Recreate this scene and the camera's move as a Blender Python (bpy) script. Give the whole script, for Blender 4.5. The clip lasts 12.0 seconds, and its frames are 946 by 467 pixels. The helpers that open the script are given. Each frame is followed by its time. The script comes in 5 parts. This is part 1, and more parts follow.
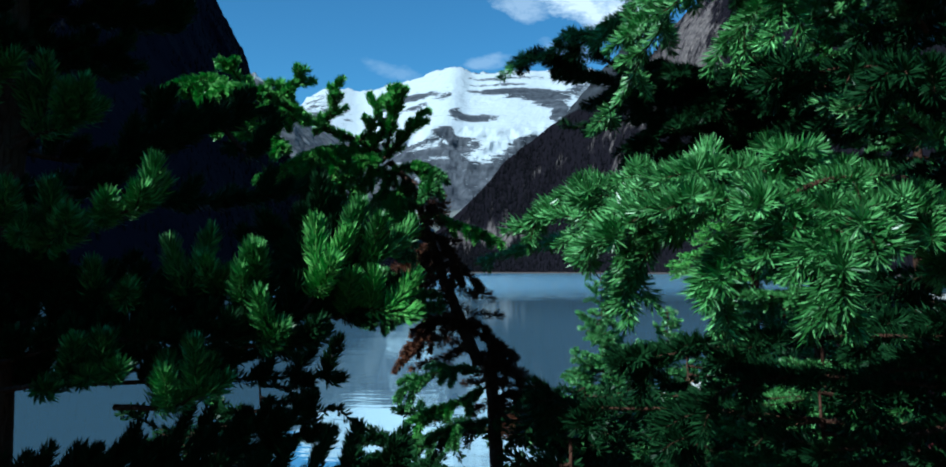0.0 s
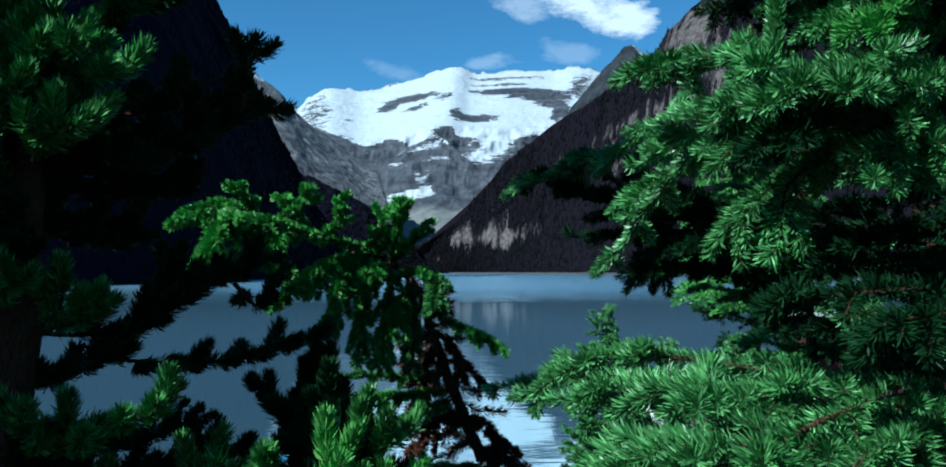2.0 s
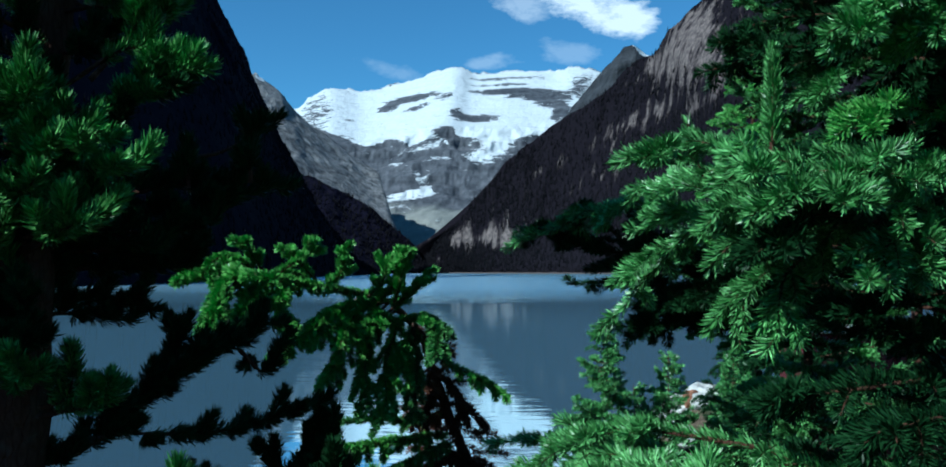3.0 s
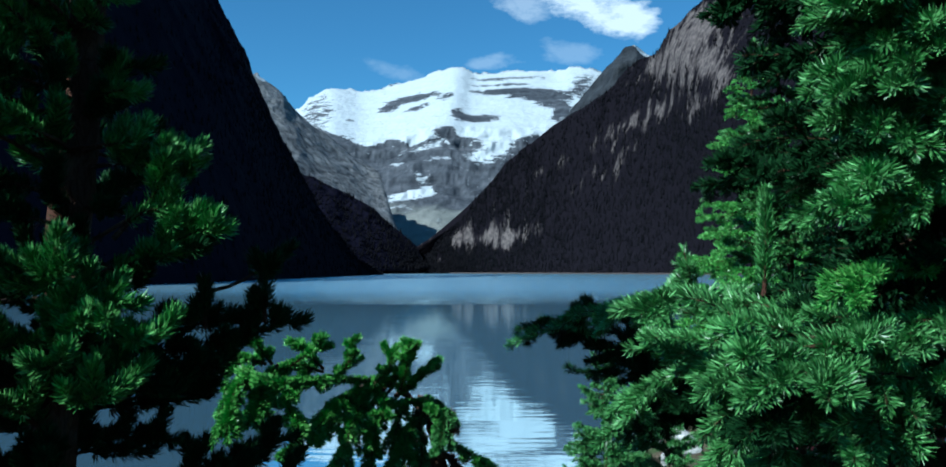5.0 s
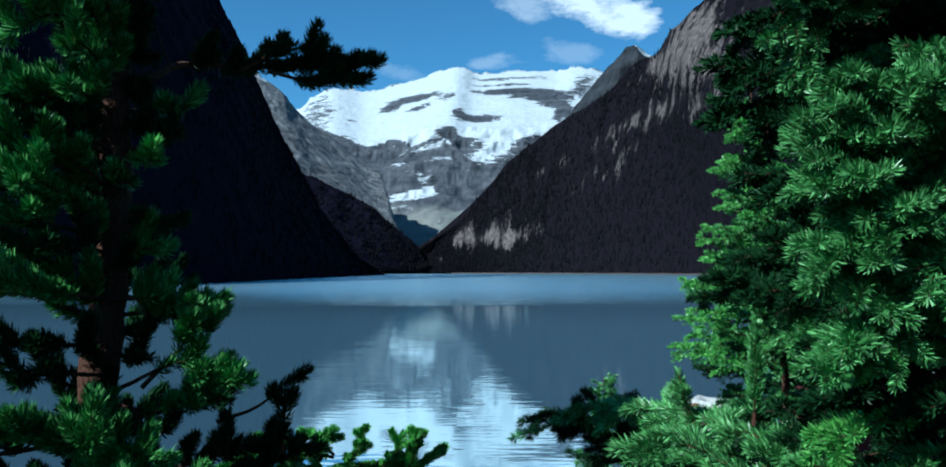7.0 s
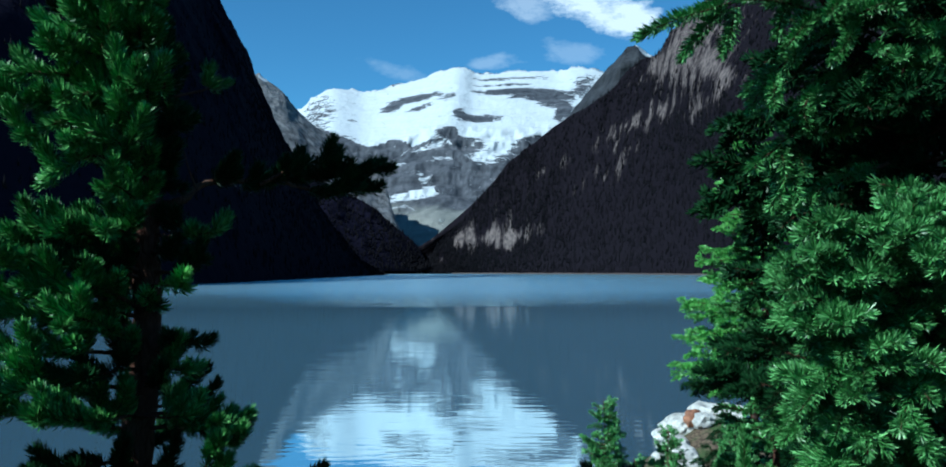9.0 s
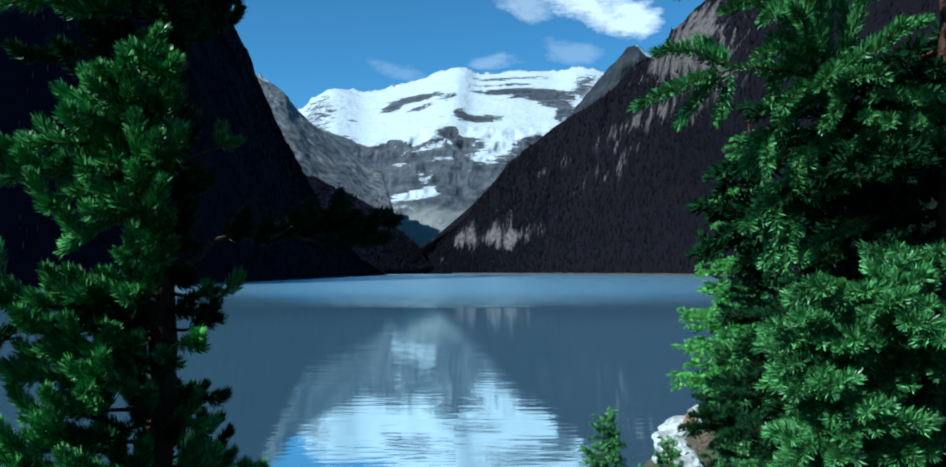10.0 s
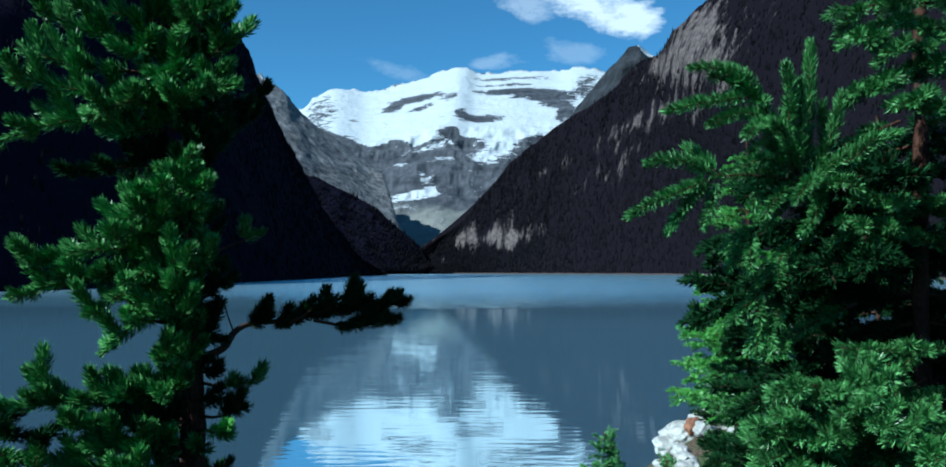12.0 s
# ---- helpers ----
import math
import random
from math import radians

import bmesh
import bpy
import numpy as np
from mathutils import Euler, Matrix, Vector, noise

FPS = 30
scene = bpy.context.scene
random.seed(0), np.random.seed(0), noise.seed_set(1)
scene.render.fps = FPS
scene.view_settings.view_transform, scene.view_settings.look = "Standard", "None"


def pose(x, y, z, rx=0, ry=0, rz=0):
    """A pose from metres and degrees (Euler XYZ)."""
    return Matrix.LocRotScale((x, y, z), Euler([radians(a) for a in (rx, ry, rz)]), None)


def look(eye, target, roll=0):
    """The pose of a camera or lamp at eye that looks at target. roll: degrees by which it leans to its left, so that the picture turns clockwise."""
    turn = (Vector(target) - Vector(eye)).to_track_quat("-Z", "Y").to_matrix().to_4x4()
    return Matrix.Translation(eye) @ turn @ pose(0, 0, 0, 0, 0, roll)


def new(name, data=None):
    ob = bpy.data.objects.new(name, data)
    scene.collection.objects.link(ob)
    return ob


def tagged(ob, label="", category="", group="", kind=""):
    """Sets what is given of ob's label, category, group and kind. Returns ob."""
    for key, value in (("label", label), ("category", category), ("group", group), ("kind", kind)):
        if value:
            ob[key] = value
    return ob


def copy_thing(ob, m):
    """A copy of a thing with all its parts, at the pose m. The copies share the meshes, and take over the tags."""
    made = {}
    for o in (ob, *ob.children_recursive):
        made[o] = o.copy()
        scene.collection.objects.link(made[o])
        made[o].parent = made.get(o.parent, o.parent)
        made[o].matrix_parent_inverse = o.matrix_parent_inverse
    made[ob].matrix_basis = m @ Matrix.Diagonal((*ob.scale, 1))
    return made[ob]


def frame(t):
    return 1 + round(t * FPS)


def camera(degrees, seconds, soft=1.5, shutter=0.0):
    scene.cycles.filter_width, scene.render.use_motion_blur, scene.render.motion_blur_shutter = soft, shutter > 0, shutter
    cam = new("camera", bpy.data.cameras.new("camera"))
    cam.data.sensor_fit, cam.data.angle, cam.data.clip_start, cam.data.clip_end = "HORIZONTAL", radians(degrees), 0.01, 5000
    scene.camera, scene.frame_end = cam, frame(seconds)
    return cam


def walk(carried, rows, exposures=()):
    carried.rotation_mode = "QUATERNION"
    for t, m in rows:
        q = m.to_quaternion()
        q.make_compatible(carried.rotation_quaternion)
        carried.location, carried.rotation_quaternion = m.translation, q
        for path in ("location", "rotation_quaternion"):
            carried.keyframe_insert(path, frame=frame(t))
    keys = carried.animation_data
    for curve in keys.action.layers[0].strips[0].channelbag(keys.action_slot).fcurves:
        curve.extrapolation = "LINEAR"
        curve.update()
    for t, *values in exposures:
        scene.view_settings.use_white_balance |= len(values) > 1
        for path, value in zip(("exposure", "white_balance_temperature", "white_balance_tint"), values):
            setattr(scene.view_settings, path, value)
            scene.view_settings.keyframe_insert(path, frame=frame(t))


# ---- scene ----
# camera: a jib arm rises slowly and draws back
cam = camera(60.0, 12.0, soft=1.75)
PITCH = 2.57
PATH = [
    (0.0, 0.0000, -0.0000, 7.0000, 0.000),
    (0.5, -0.0032, -0.0090, 7.0853, 0.012),
    (1.0, -0.0058, -0.0194, 7.1671, 0.024),
    (1.5, -0.0082, -0.0319, 7.2594, 0.036),
    (2.0, -0.0104, -0.0463, 7.3435, 0.048),
    (2.5, -0.0126, -0.0624, 7.4292, 0.060),
    (3.0, -0.0148, -0.0796, 7.4976, 0.072),
    (3.5, -0.0169, -0.0987, 7.5691, 0.088),
    (4.0, -0.0190, -0.1196, 7.6426, 0.103),
    (4.5, -0.0211, -0.1423, 7.7174, 0.119),
    (5.0, -0.0233, -0.1670, 7.7926, 0.135),
    (5.5, -0.0255, -0.1935, 7.8673, 0.157),
    (6.0, -0.0278, -0.2224, 7.9374, 0.179),
    (6.5, -0.0307, -0.2539, 8.0221, 0.201),
    (7.0, -0.0338, -0.2867, 8.1000, 0.224),
    (7.5, -0.0370, -0.3202, 8.1705, 0.237),
    (8.0, -0.0405, -0.3548, 8.2369, 0.251),
    (8.5, -0.0441, -0.3907, 8.3024, 0.265),
    (9.0, -0.0477, -0.4284, 8.3702, 0.278),
    (9.5, -0.0514, -0.4680, 8.4437, 0.297),
    (10.0, -0.0549, -0.5093, 8.5105, 0.315),
    (10.5, -0.0583, -0.5526, 8.5792, 0.333),
    (11.0, -0.0616, -0.5969, 8.6392, 0.352),
    (11.5, -0.0647, -0.6417, 8.6994, 0.370),
    (12.0, -0.0676, -0.6861, 8.7517, 0.388),
]
walk(cam, [(t, pose(x, y, z, 90 + PITCH, 0, yaw)) for t, x, y, z, yaw in PATH],
     exposures=[(0.0, 0.45, 5150, 0.0), (12.0, 0.45, 5150, 0.0)])

# ---- world, sun ----
SUN_FROM = Vector((-0.62, -0.47, 0.62)).normalized()
world = bpy.data.worlds.new("world")
scene.world = world
world.use_nodes = True


class Nodes:
    """Short way to write node trees."""

    def __init__(self, tree):
        self.tree = tree
        tree.nodes.clear()

    def add(self, kind, ins=None, **props):
        n = self.tree.nodes.new(kind)
        for k, v in props.items():
            setattr(n, k, v)
        for k, v in (ins or {}).items():
            if isinstance(v, bpy.types.NodeSocket):
                self.tree.links.new(v, n.inputs[k])
            else:
                n.inputs[k].default_value = v
        return n

    def math(self, op, a, b=0.0, clamp=False):
        return self.add("ShaderNodeMath", {0: a, 1: b}, operation=op, use_clamp=clamp).outputs[0]

    def ramp(self, fac, *stops):
        n = self.add("ShaderNodeValToRGB", {0: fac})
        el = n.color_ramp.elements
        while len(el) < len(stops):
            el.new(0.5)
        for e, (p, c) in zip(el, stops):
            e.position = p
            e.color = (c, c, c, 1) if isinstance(c, (int, float)) else (*c, 1)
        return n.outputs[0]

    def mix(self, fac, a, b):
        n = self.add("ShaderNodeMix", data_type="RGBA")
        for i, v in ((0, fac), (6, a), (7, b)):
            if isinstance(v, bpy.types.NodeSocket):
                self.tree.links.new(v, n.inputs[i])
            else:
                n.inputs[i].default_value = v if i == 0 else (*v, 1)
        return n.outputs[2]

    def noise(self, vec, scale, detail=4.0, rough=0.55, out=0):
        return self.add("ShaderNodeTexNoise", {"Vector": vec, "Scale": scale, "Detail": detail, "Roughness": rough}).outputs[out]


def sky_nodes():
    n = Nodes(world.node_tree)
    sky = n.add("ShaderNodeTexSky", sky_type="NISHITA", sun_disc=False, sun_elevation=math.asin(SUN_FROM.z),
                sun_rotation=math.atan2(SUN_FROM.x, SUN_FROM.y), altitude=1700, air_density=1.0, dust_density=0.0, ozone_density=3.0)
    way = n.add("ShaderNodeTexCoord").outputs["Generated"]
    sep = n.add("ShaderNodeSeparateXYZ", {0: way})
    x, y, z = sep.outputs
    ya = n.math("MAXIMUM", n.math("ABSOLUTE", y), 0.05)
    u, v = n.math("DIVIDE", x, ya), n.math("DIVIDE", z, ya)
    flat = n.add("ShaderNodeCombineXYZ", {0: u, 1: n.math("MULTIPLY", v, 1.9), 2: y}).outputs[0]
    big = n.noise(flat, 5.0, 7, 0.6)
    fine = n.noise(flat, 14.0, 6, 0.65)
    front = n.math("GREATER_THAN", y, 0.0)
    ragged = n.math("MULTIPLY", n.math("SUBTRACT", fine, 0.5), 4.2)
    cover = None
    # one large cumulus and a few small shreds, with ragged edges
    for u0, v0, ru, rv, tilt, full in ((0.150, 0.326, 0.072, 0.038, 0.25, 1.0), (0.188, 0.304, 0.044, 0.022, 0.1, 1.0), (0.060, 0.326, 0.040, 0.020, 0.15, 0.4), (0.028, 0.258, 0.050, 0.012, -0.12, 0.26),
                                       (0.118, 0.268, 0.045, 0.018, 0.1, 0.22), (-0.10, 0.245, 0.060, 0.012, 0.3, 0.16), (0.29, 0.345, 0.03, 0.012, 0.0, 0.2)):
        du = n.math("DIVIDE", n.math("SUBTRACT", u, u0), ru)
        slant = n.math("ADD", v, n.math("MULTIPLY", n.math("SUBTRACT", u, u0), tilt))
        dv = n.math("DIVIDE", n.math("SUBTRACT", slant, v0), rv)
        r2 = n.math("ADD", n.math("MULTIPLY", du, du), n.math("MULTIPLY", dv, dv))
        core = n.math("MULTIPLY", n.ramp(n.math("SUBTRACT", n.math("ADD", 1.0, ragged), r2), (0.05, 0.0), (0.9, full)), front)
        cover = core if cover is None else n.math("MAXIMUM", cover, core)
    wisps = n.math("MULTIPLY", n.ramp(n.math("ADD", n.math("MULTIPLY", big, 0.55), n.math("MULTIPLY", fine, 0.45)), (0.58, 0.0), (0.76, 0.4)),
                   n.ramp(v, (0.18, 1.0), (0.29, 0.25)))
    cover = n.math("MAXIMUM", cover, wisps)
    deep = n.add("ShaderNodeMix", {0: 1.0, 6: sky.outputs[0], 7: (0.66, 1.04, 1.06, 1)}, data_type="RGBA", blend_type="MULTIPLY").outputs[2]
    col = n.mix(cover, deep, (8.5, 9.0, 9.2))
    bg = n.add("ShaderNodeBackground", {0: col, 1: 0.078})
    n.add("ShaderNodeOutputWorld", {0: bg.outputs[0]})


sky_nodes()
sun = new("sun", bpy.data.lights.new("sun", "SUN"))
sun.data.energy, sun.data.angle, sun.data.color = 5.0, radians(0.5), (1.0, 0.95, 0.86)
sun.matrix_world = look(SUN_FROM * 100, (0, 0, 0))


# ---- materials ----
def material(name, rough=0.6, gloss=0.5):
    m = bpy.data.materials.new(name)
    m.use_nodes = True
    n = Nodes(m.node_tree)
    p = n.add("ShaderNodeBsdfPrincipled", {"Roughness": rough, "Specular IOR Level": gloss})
    n.add("ShaderNodeOutputMaterial", {0: p.outputs[0]})
    return m, n, p


def link(n, a, p, key):
    n.tree.links.new(a, p.inputs[key])


def bump(n, p, height, strength, distance):
    link(n, n.add("ShaderNodeBump", {"Height": height, "Strength": strength, "Distance": distance}).outputs[0], p, "Normal")


def needle_material(name, dark, light, tip, gloss=0.30):
    m, n, p = material(name, 0.34, gloss)
    geo = n.add("ShaderNodeNewGeometry")
    pos = geo.outputs["Position"]
    rnd = geo.outputs["Random Per Island"]
    who = n.add("ShaderNodeObjectInfo").outputs["Random"]
    patch = n.noise(pos, 9.0, 3)
    col = n.mix(n.ramp(patch, (0.35, 0.0), (0.65, 1.0)), dark, light)
    col = n.mix(n.math("MULTIPLY", n.ramp(rnd, (0.50, 0.0), (1.0, 1.0)), 0.9), col, tip)
    col = n.mix(n.math("MULTIPLY", who, 0.35), col, dark)
    link(n, col, p, "Base Color")
    return m


FIR = needle_material("fir needles", (0.024, 0.090, 0.019), (0.066, 0.225, 0.050), (0.25, 0.60, 0.20))
SPRUCE = needle_material("spruce needles", (0.018, 0.080, 0.014), (0.060, 0.23, 0.042), (0.24, 0.58, 0.16))
# darker copy of the needles: stands in for shade on inner and low boughs
SHADE_NEEDLES = needle_material("needles darkened as shade", (0.006, 0.024, 0.008), (0.012, 0.044, 0.014), (0.024, 0.075, 0.024), 0.05)
FRESH = needle_material("young green needles", (0.045, 0.19, 0.030), (0.11, 0.37, 0.060), (0.26, 0.60, 0.14))
DEAD = needle_material("dry brown needles", (0.050, 0.020, 0.012), (0.12, 0.050, 0.030), (0.20, 0.100, 0.055), 0.05)


def bark_material():
    m, n, p = material("bark", 0.9, 0.03)
    co = n.add("ShaderNodeTexCoord").outputs["Object"]
    tall = n.add("ShaderNodeMapping", {0: co, "Scale": (1, 1, 0.35)}).outputs[0]
    plates = n.add("ShaderNodeTexVoronoi", {"Vector": tall, "Scale": 70.0}, feature="DISTANCE_TO_EDGE").outputs[0]
    grain = n.noise(tall, 160.0, 5)
    c = n.mix(grain, (0.016, 0.007, 0.005), (0.13, 0.066, 0.045))
    c = n.mix(n.ramp(n.noise(co, 12.0, 3), (0.58, 0.0), (0.72, 0.6)), c, (0.11, 0.095, 0.075))
    link(n, c, p, "Base Color")
    h = n.math("ADD", n.ramp(plates, (0.0, 0.0), (0.12, 1.0)), n.math("MULTIPLY", grain, 0.5))
    bump(n, p, h, 0.8, 0.004)
    return m


BARK = bark_material()


def rock_snow_material(name, dark, light, streak, snow_from, grain=0.6):
    """Bedded grey rock with snow where the sheet's own attribute says that it lies."""
    m, n, p = material(name, 0.8, 0.1)
    pos = n.add("ShaderNodeNewGeometry").outputs["Position"]
    tall = n.add("ShaderNodeMapping", {0: pos, "Scale": (1, 1, 0.07)}).outputs[0]
    beds = n.add("ShaderNodeMapping", {0: pos, "Scale": (0.12, 0.12, 1.6)}).outputs[0]
    beds2 = n.add("ShaderNodeMapping", {0: pos, "Scale": (0.5, 0.35, 2.2)}).outputs[0]
    a = n.noise(tall, streak, 7, 0.65)
    b = n.noise(beds, 0.02, 6, 0.6)
    f = n.math("ADD", n.math("MULTIPLY", a, 0.6), n.math("MULTIPLY", b, 0.4))
    col = n.mix(n.ramp(f, (0.36, 0.0), (0.66, 1.0)), dark, light)
    snow = n.add("ShaderNodeAttribute", attribute_name="snow").outputs["Fac"]
    edge = n.math("ADD", snow, n.math("MULTIPLY", n.math("SUBTRACT", n.noise(beds2, 0.03, 7, 0.66), 0.5), grain))
    edge = n.math("ADD", edge, n.math("MULTIPLY", n.math("SUBTRACT", n.noise(beds2, 0.10, 4, 0.7), 0.5), grain * 0.8))
    scree = n.add("ShaderNodeAttribute", attribute_name="bare").outputs["Fac"]
    col = n.mix(scree, col, n.mix(a, (0.11, 0.12, 0.11), (0.23, 0.24, 0.22)))
    cover = n.ramp(edge, (snow_from, 0.0), (snow_from + 0.06, 1.0))
    link(n, n.mix(cover, col, (0.46, 0.50, 0.515)), p, "Base Color")
    bump(n, p, n.math("ADD", a, b), 0.6, 14.0)
    return m


SNOWY = rock_snow_material("snowy limestone", (0.024, 0.029, 0.036), (0.105, 0.112, 0.125), 0.03, 0.5, 2.3)
PEAK = rock_snow_material("dark peak rock", (0.012, 0.014, 0.017), (0.045, 0.05, 0.056), 0.05, 0.62)
CLIFF = rock_snow_material("grey cliff rock", (0.022, 0.024, 0.028), (0.25, 0.252, 0.25), 0.06, 0.62)


def slope_material(name, wood, wood2, rock, rock2, scale):
    m, n, p = material(name, 0.9, 0.02)
    pos = n.add("ShaderNodeNewGeometry").outputs["Position"]
    tall = n.add("ShaderNodeMapping", {0: pos, "Scale": (1, 1, 0.11)}).outputs[0]
    bare = n.add("ShaderNodeAttribute", attribute_name="bare").outputs["Fac"]
    a = n.noise(tall, scale, 7, 0.68)
    b = n.noise(pos, scale * 2.5, 5)
    cover = n.ramp(n.math("ADD", bare, n.math("MULTIPLY", n.math("SUBTRACT", a, 0.5), 3.4)), (0.42, 0.0), (0.80, 1.0))
    cover = n.math("MULTIPLY", cover, n.ramp(bare, (0.03, 0.0), (0.22, 1.0)))
    col = n.mix(cover, n.mix(b, wood, wood2), n.mix(n.ramp(b, (0.3, 0.0), (0.7, 1.0)), rock, rock2))
    link(n, col, p, "Base Color")
    bump(n, p, n.math("ADD", a, b), 0.35, 9.0)
    return m


# wood tones lowered to near black: the ridge's shade put into the colour
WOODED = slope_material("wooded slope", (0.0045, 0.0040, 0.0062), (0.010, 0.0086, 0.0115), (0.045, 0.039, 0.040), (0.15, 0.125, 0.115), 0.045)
# darker copy of the wooded slope, the mountains' shade put into its colour
SHADED = slope_material("wooded rock toned as shade", (0.0035, 0.0035, 0.009), (0.007, 0.0066, 0.0135), (0.05, 0.05, 0.06), (0.11, 0.11, 0.12), 0.03)


FAR_GRAVEL = slope_material("far gravel", (0.055, 0.045, 0.045), (0.10, 0.085, 0.08), (0.16, 0.14, 0.13), (0.25, 0.22, 0.20), 0.05)


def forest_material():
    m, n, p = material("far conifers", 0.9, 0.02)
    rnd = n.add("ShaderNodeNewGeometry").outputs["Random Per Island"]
    # these near-black tones carry the shade of the far woods
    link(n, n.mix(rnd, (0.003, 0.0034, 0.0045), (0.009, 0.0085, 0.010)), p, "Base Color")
    return m


FOREST = forest_material()


def ground_material():
    m, n, p = material("forest floor", 0.95, 0.05)
    pos = n.add("ShaderNodeNewGeometry").outputs["Position"]
    a, b = n.noise(pos, 0.8, 6), n.noise(pos, 9.0, 6)
    c = n.mix(n.ramp(b, (0.35, 0.0), (0.65, 1.0)), (0.035, 0.026, 0.018), (0.14, 0.11, 0.075))
    c = n.mix(n.ramp(a, (0.48, 0.0), (0.62, 0.85)), c, (0.04, 0.075, 0.025))
    link(n, c, p, "Base Color")
    bump(n, p, b, 0.7, 0.05)
    return m


GROUND = ground_material()


def water_material():
    m, n, p = material("lake water", 0.05)
    pos = n.add("ShaderNodeNewGeometry").outputs["Position"]
    sep = n.add("ShaderNodeSeparateXYZ", {0: pos})
    y = sep.outputs[1]
    # wind ruffles the far reach by the inlet; the near water lies smooth
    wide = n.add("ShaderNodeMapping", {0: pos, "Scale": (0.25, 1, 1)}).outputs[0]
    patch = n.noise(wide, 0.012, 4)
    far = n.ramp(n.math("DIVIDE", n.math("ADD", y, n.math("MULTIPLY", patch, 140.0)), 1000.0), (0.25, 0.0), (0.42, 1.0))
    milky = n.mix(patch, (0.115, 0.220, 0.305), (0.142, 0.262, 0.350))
    # paler far off: the sky's sheen on the ruffles painted into the base colour
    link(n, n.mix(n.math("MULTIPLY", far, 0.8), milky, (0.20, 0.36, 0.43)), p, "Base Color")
    link(n, n.math("ADD", 0.03, n.math("MULTIPLY", far, 0.22)), p, "Roughness")
    p.inputs["IOR"].default_value = 4.2
    p.inputs["Specular IOR Level"].default_value = 1.0
    p.inputs["Specular Tint"].default_value = (0.80, 0.96, 1.0, 1.0)
    ripple = n.math("ADD", n.noise(wide, 0.9, 3, 0.5), n.math("MULTIPLY", n.noise(wide, 0.22, 3, 0.5), 2.0))
    bump(n, p, n.math("MULTIPLY", ripple, n.math("ADD", 0.11, n.math("MULTIPLY", far, 9.0))), 1.0, 0.09)
    return m


WATER = water_material()


def stone_material(name, a, b):
    m, n, p = material(name, 0.8)
    co = n.add("ShaderNodeTexCoord").outputs["Object"]
    f, g = n.noise(co, 2.2, 6), n.noise(co, 14.0, 5)
    c = n.mix(n.ramp(f, (0.35, 0.0), (0.65, 1.0)), a, b)
    c = n.mix(n.ramp(g, (0.6, 0.0), (0.7, 0.6)), c, (0.10, 0.10, 0.09))
    link(n, c, p, "Base Color")
    bump(n, p, n.math("ADD", f, g), 0.6, 0.05)
    return m


PALE_STONE = stone_material("pale boulder", (0.26, 0.26, 0.235), (0.50, 0.50, 0.45))
RUST_STONE = stone_material("rust boulder", (0.14, 0.055, 0.025), (0.30, 0.14, 0.07))


# ---- mesh helpers ----
def mesh_from(name, verts, faces, mat, smooth=False):
    """A mesh from numpy arrays; all faces have the same number of corners."""
    me = bpy.data.meshes.new(name)
    verts, faces = np.asarray(verts, np.float32), np.asarray(faces, np.int32)
    k = faces.shape[1]
    me.vertices.add(len(verts))
    me.vertices.foreach_set("co", verts.ravel())
    me.loops.add(faces.size)
    me.loops.foreach_set("vertex_index", faces.ravel())
    me.polygons.add(len(faces))
    me.polygons.foreach_set("loop_start", np.arange(0, faces.size, k, dtype=np.int32))
    if smooth:
        me.polygons.foreach_set("use_smooth", np.ones(len(faces), dtype=bool))
    me.update(calc_edges=True)
    me.materials.append(mat)
    return me


def part(name, me, parent, label=""):
    ob = new(name, me)
    ob.parent = parent
    return tagged(ob, label)


def smooth_line(points, n):
    """n places along a rounded line through the points."""
    p = np.array(points, float)
    p = np.vstack([2 * p[0] - p[1], p, 2 * p[-1] - p[-2]])
    out = []
    for t in np.linspace(0, len(p) - 3 - 1e-6, n):
        i, f = int(t) + 1, t - int(t)
        a, b, c, d = p[i - 1], p[i], p[i + 1], p[i + 2]
        out.append(0.5 * (2 * b + (c - a) * f + (2 * a - 5 * b + 4 * c - d) * f * f + (3 * b - a - 3 * c + d) * f ** 3))
    return np.array(out)


def tube(line, radii, sides=6):
    """Vertices and quads of a tapered tube along a line."""
    line = np.asarray(line, float)
    d = np.gradient(line, axis=0)
    d /= np.linalg.norm(d, axis=1, keepdims=True) + 1e-9
    ref = np.where(np.abs(d[:, 2:3]) > 0.85, [[1.0, 0, 0]], [[0, 0, 1.0]])
    s = np.cross(d, ref)
    s /= np.linalg.norm(s, axis=1, keepdims=True)
    q = np.cross(s, d)
    a = np.arange(sides) * 2 * math.pi / sides
    r = np.asarray(radii, float)[:, None, None]
    v = line[:, None] + r * (np.cos(a)[None, :, None] * s[:, None] + np.sin(a)[None, :, None] * q[:, None])
    k = np.arange(sides)
    rows = np.arange(len(line) - 1)[:, None] * sides
    f = np.stack([rows + k, rows + (k + 1) % sides, rows + sides + (k + 1) % sides, rows + sides + k], -1)
    return v.reshape(-1, 3), f.reshape(-1, 4)


def join(pieces):
    vs, fs, at = [], [], 0
    for v, f in pieces:
        vs.append(v)
        fs.append(f + at)
        at += len(v)
    return np.concatenate(vs), np.concatenate(fs)


# ---- large structure: ground, lake, mountains ----
def shore(x):
    """How far the near bank reaches."""
    return 29.0 + 9.5 * math.exp(-((x - 10.3) / 3.6) ** 2) + 3 * noise.noise((x * 0.06, 3.1, 0)) + 0.02 * abs(x)


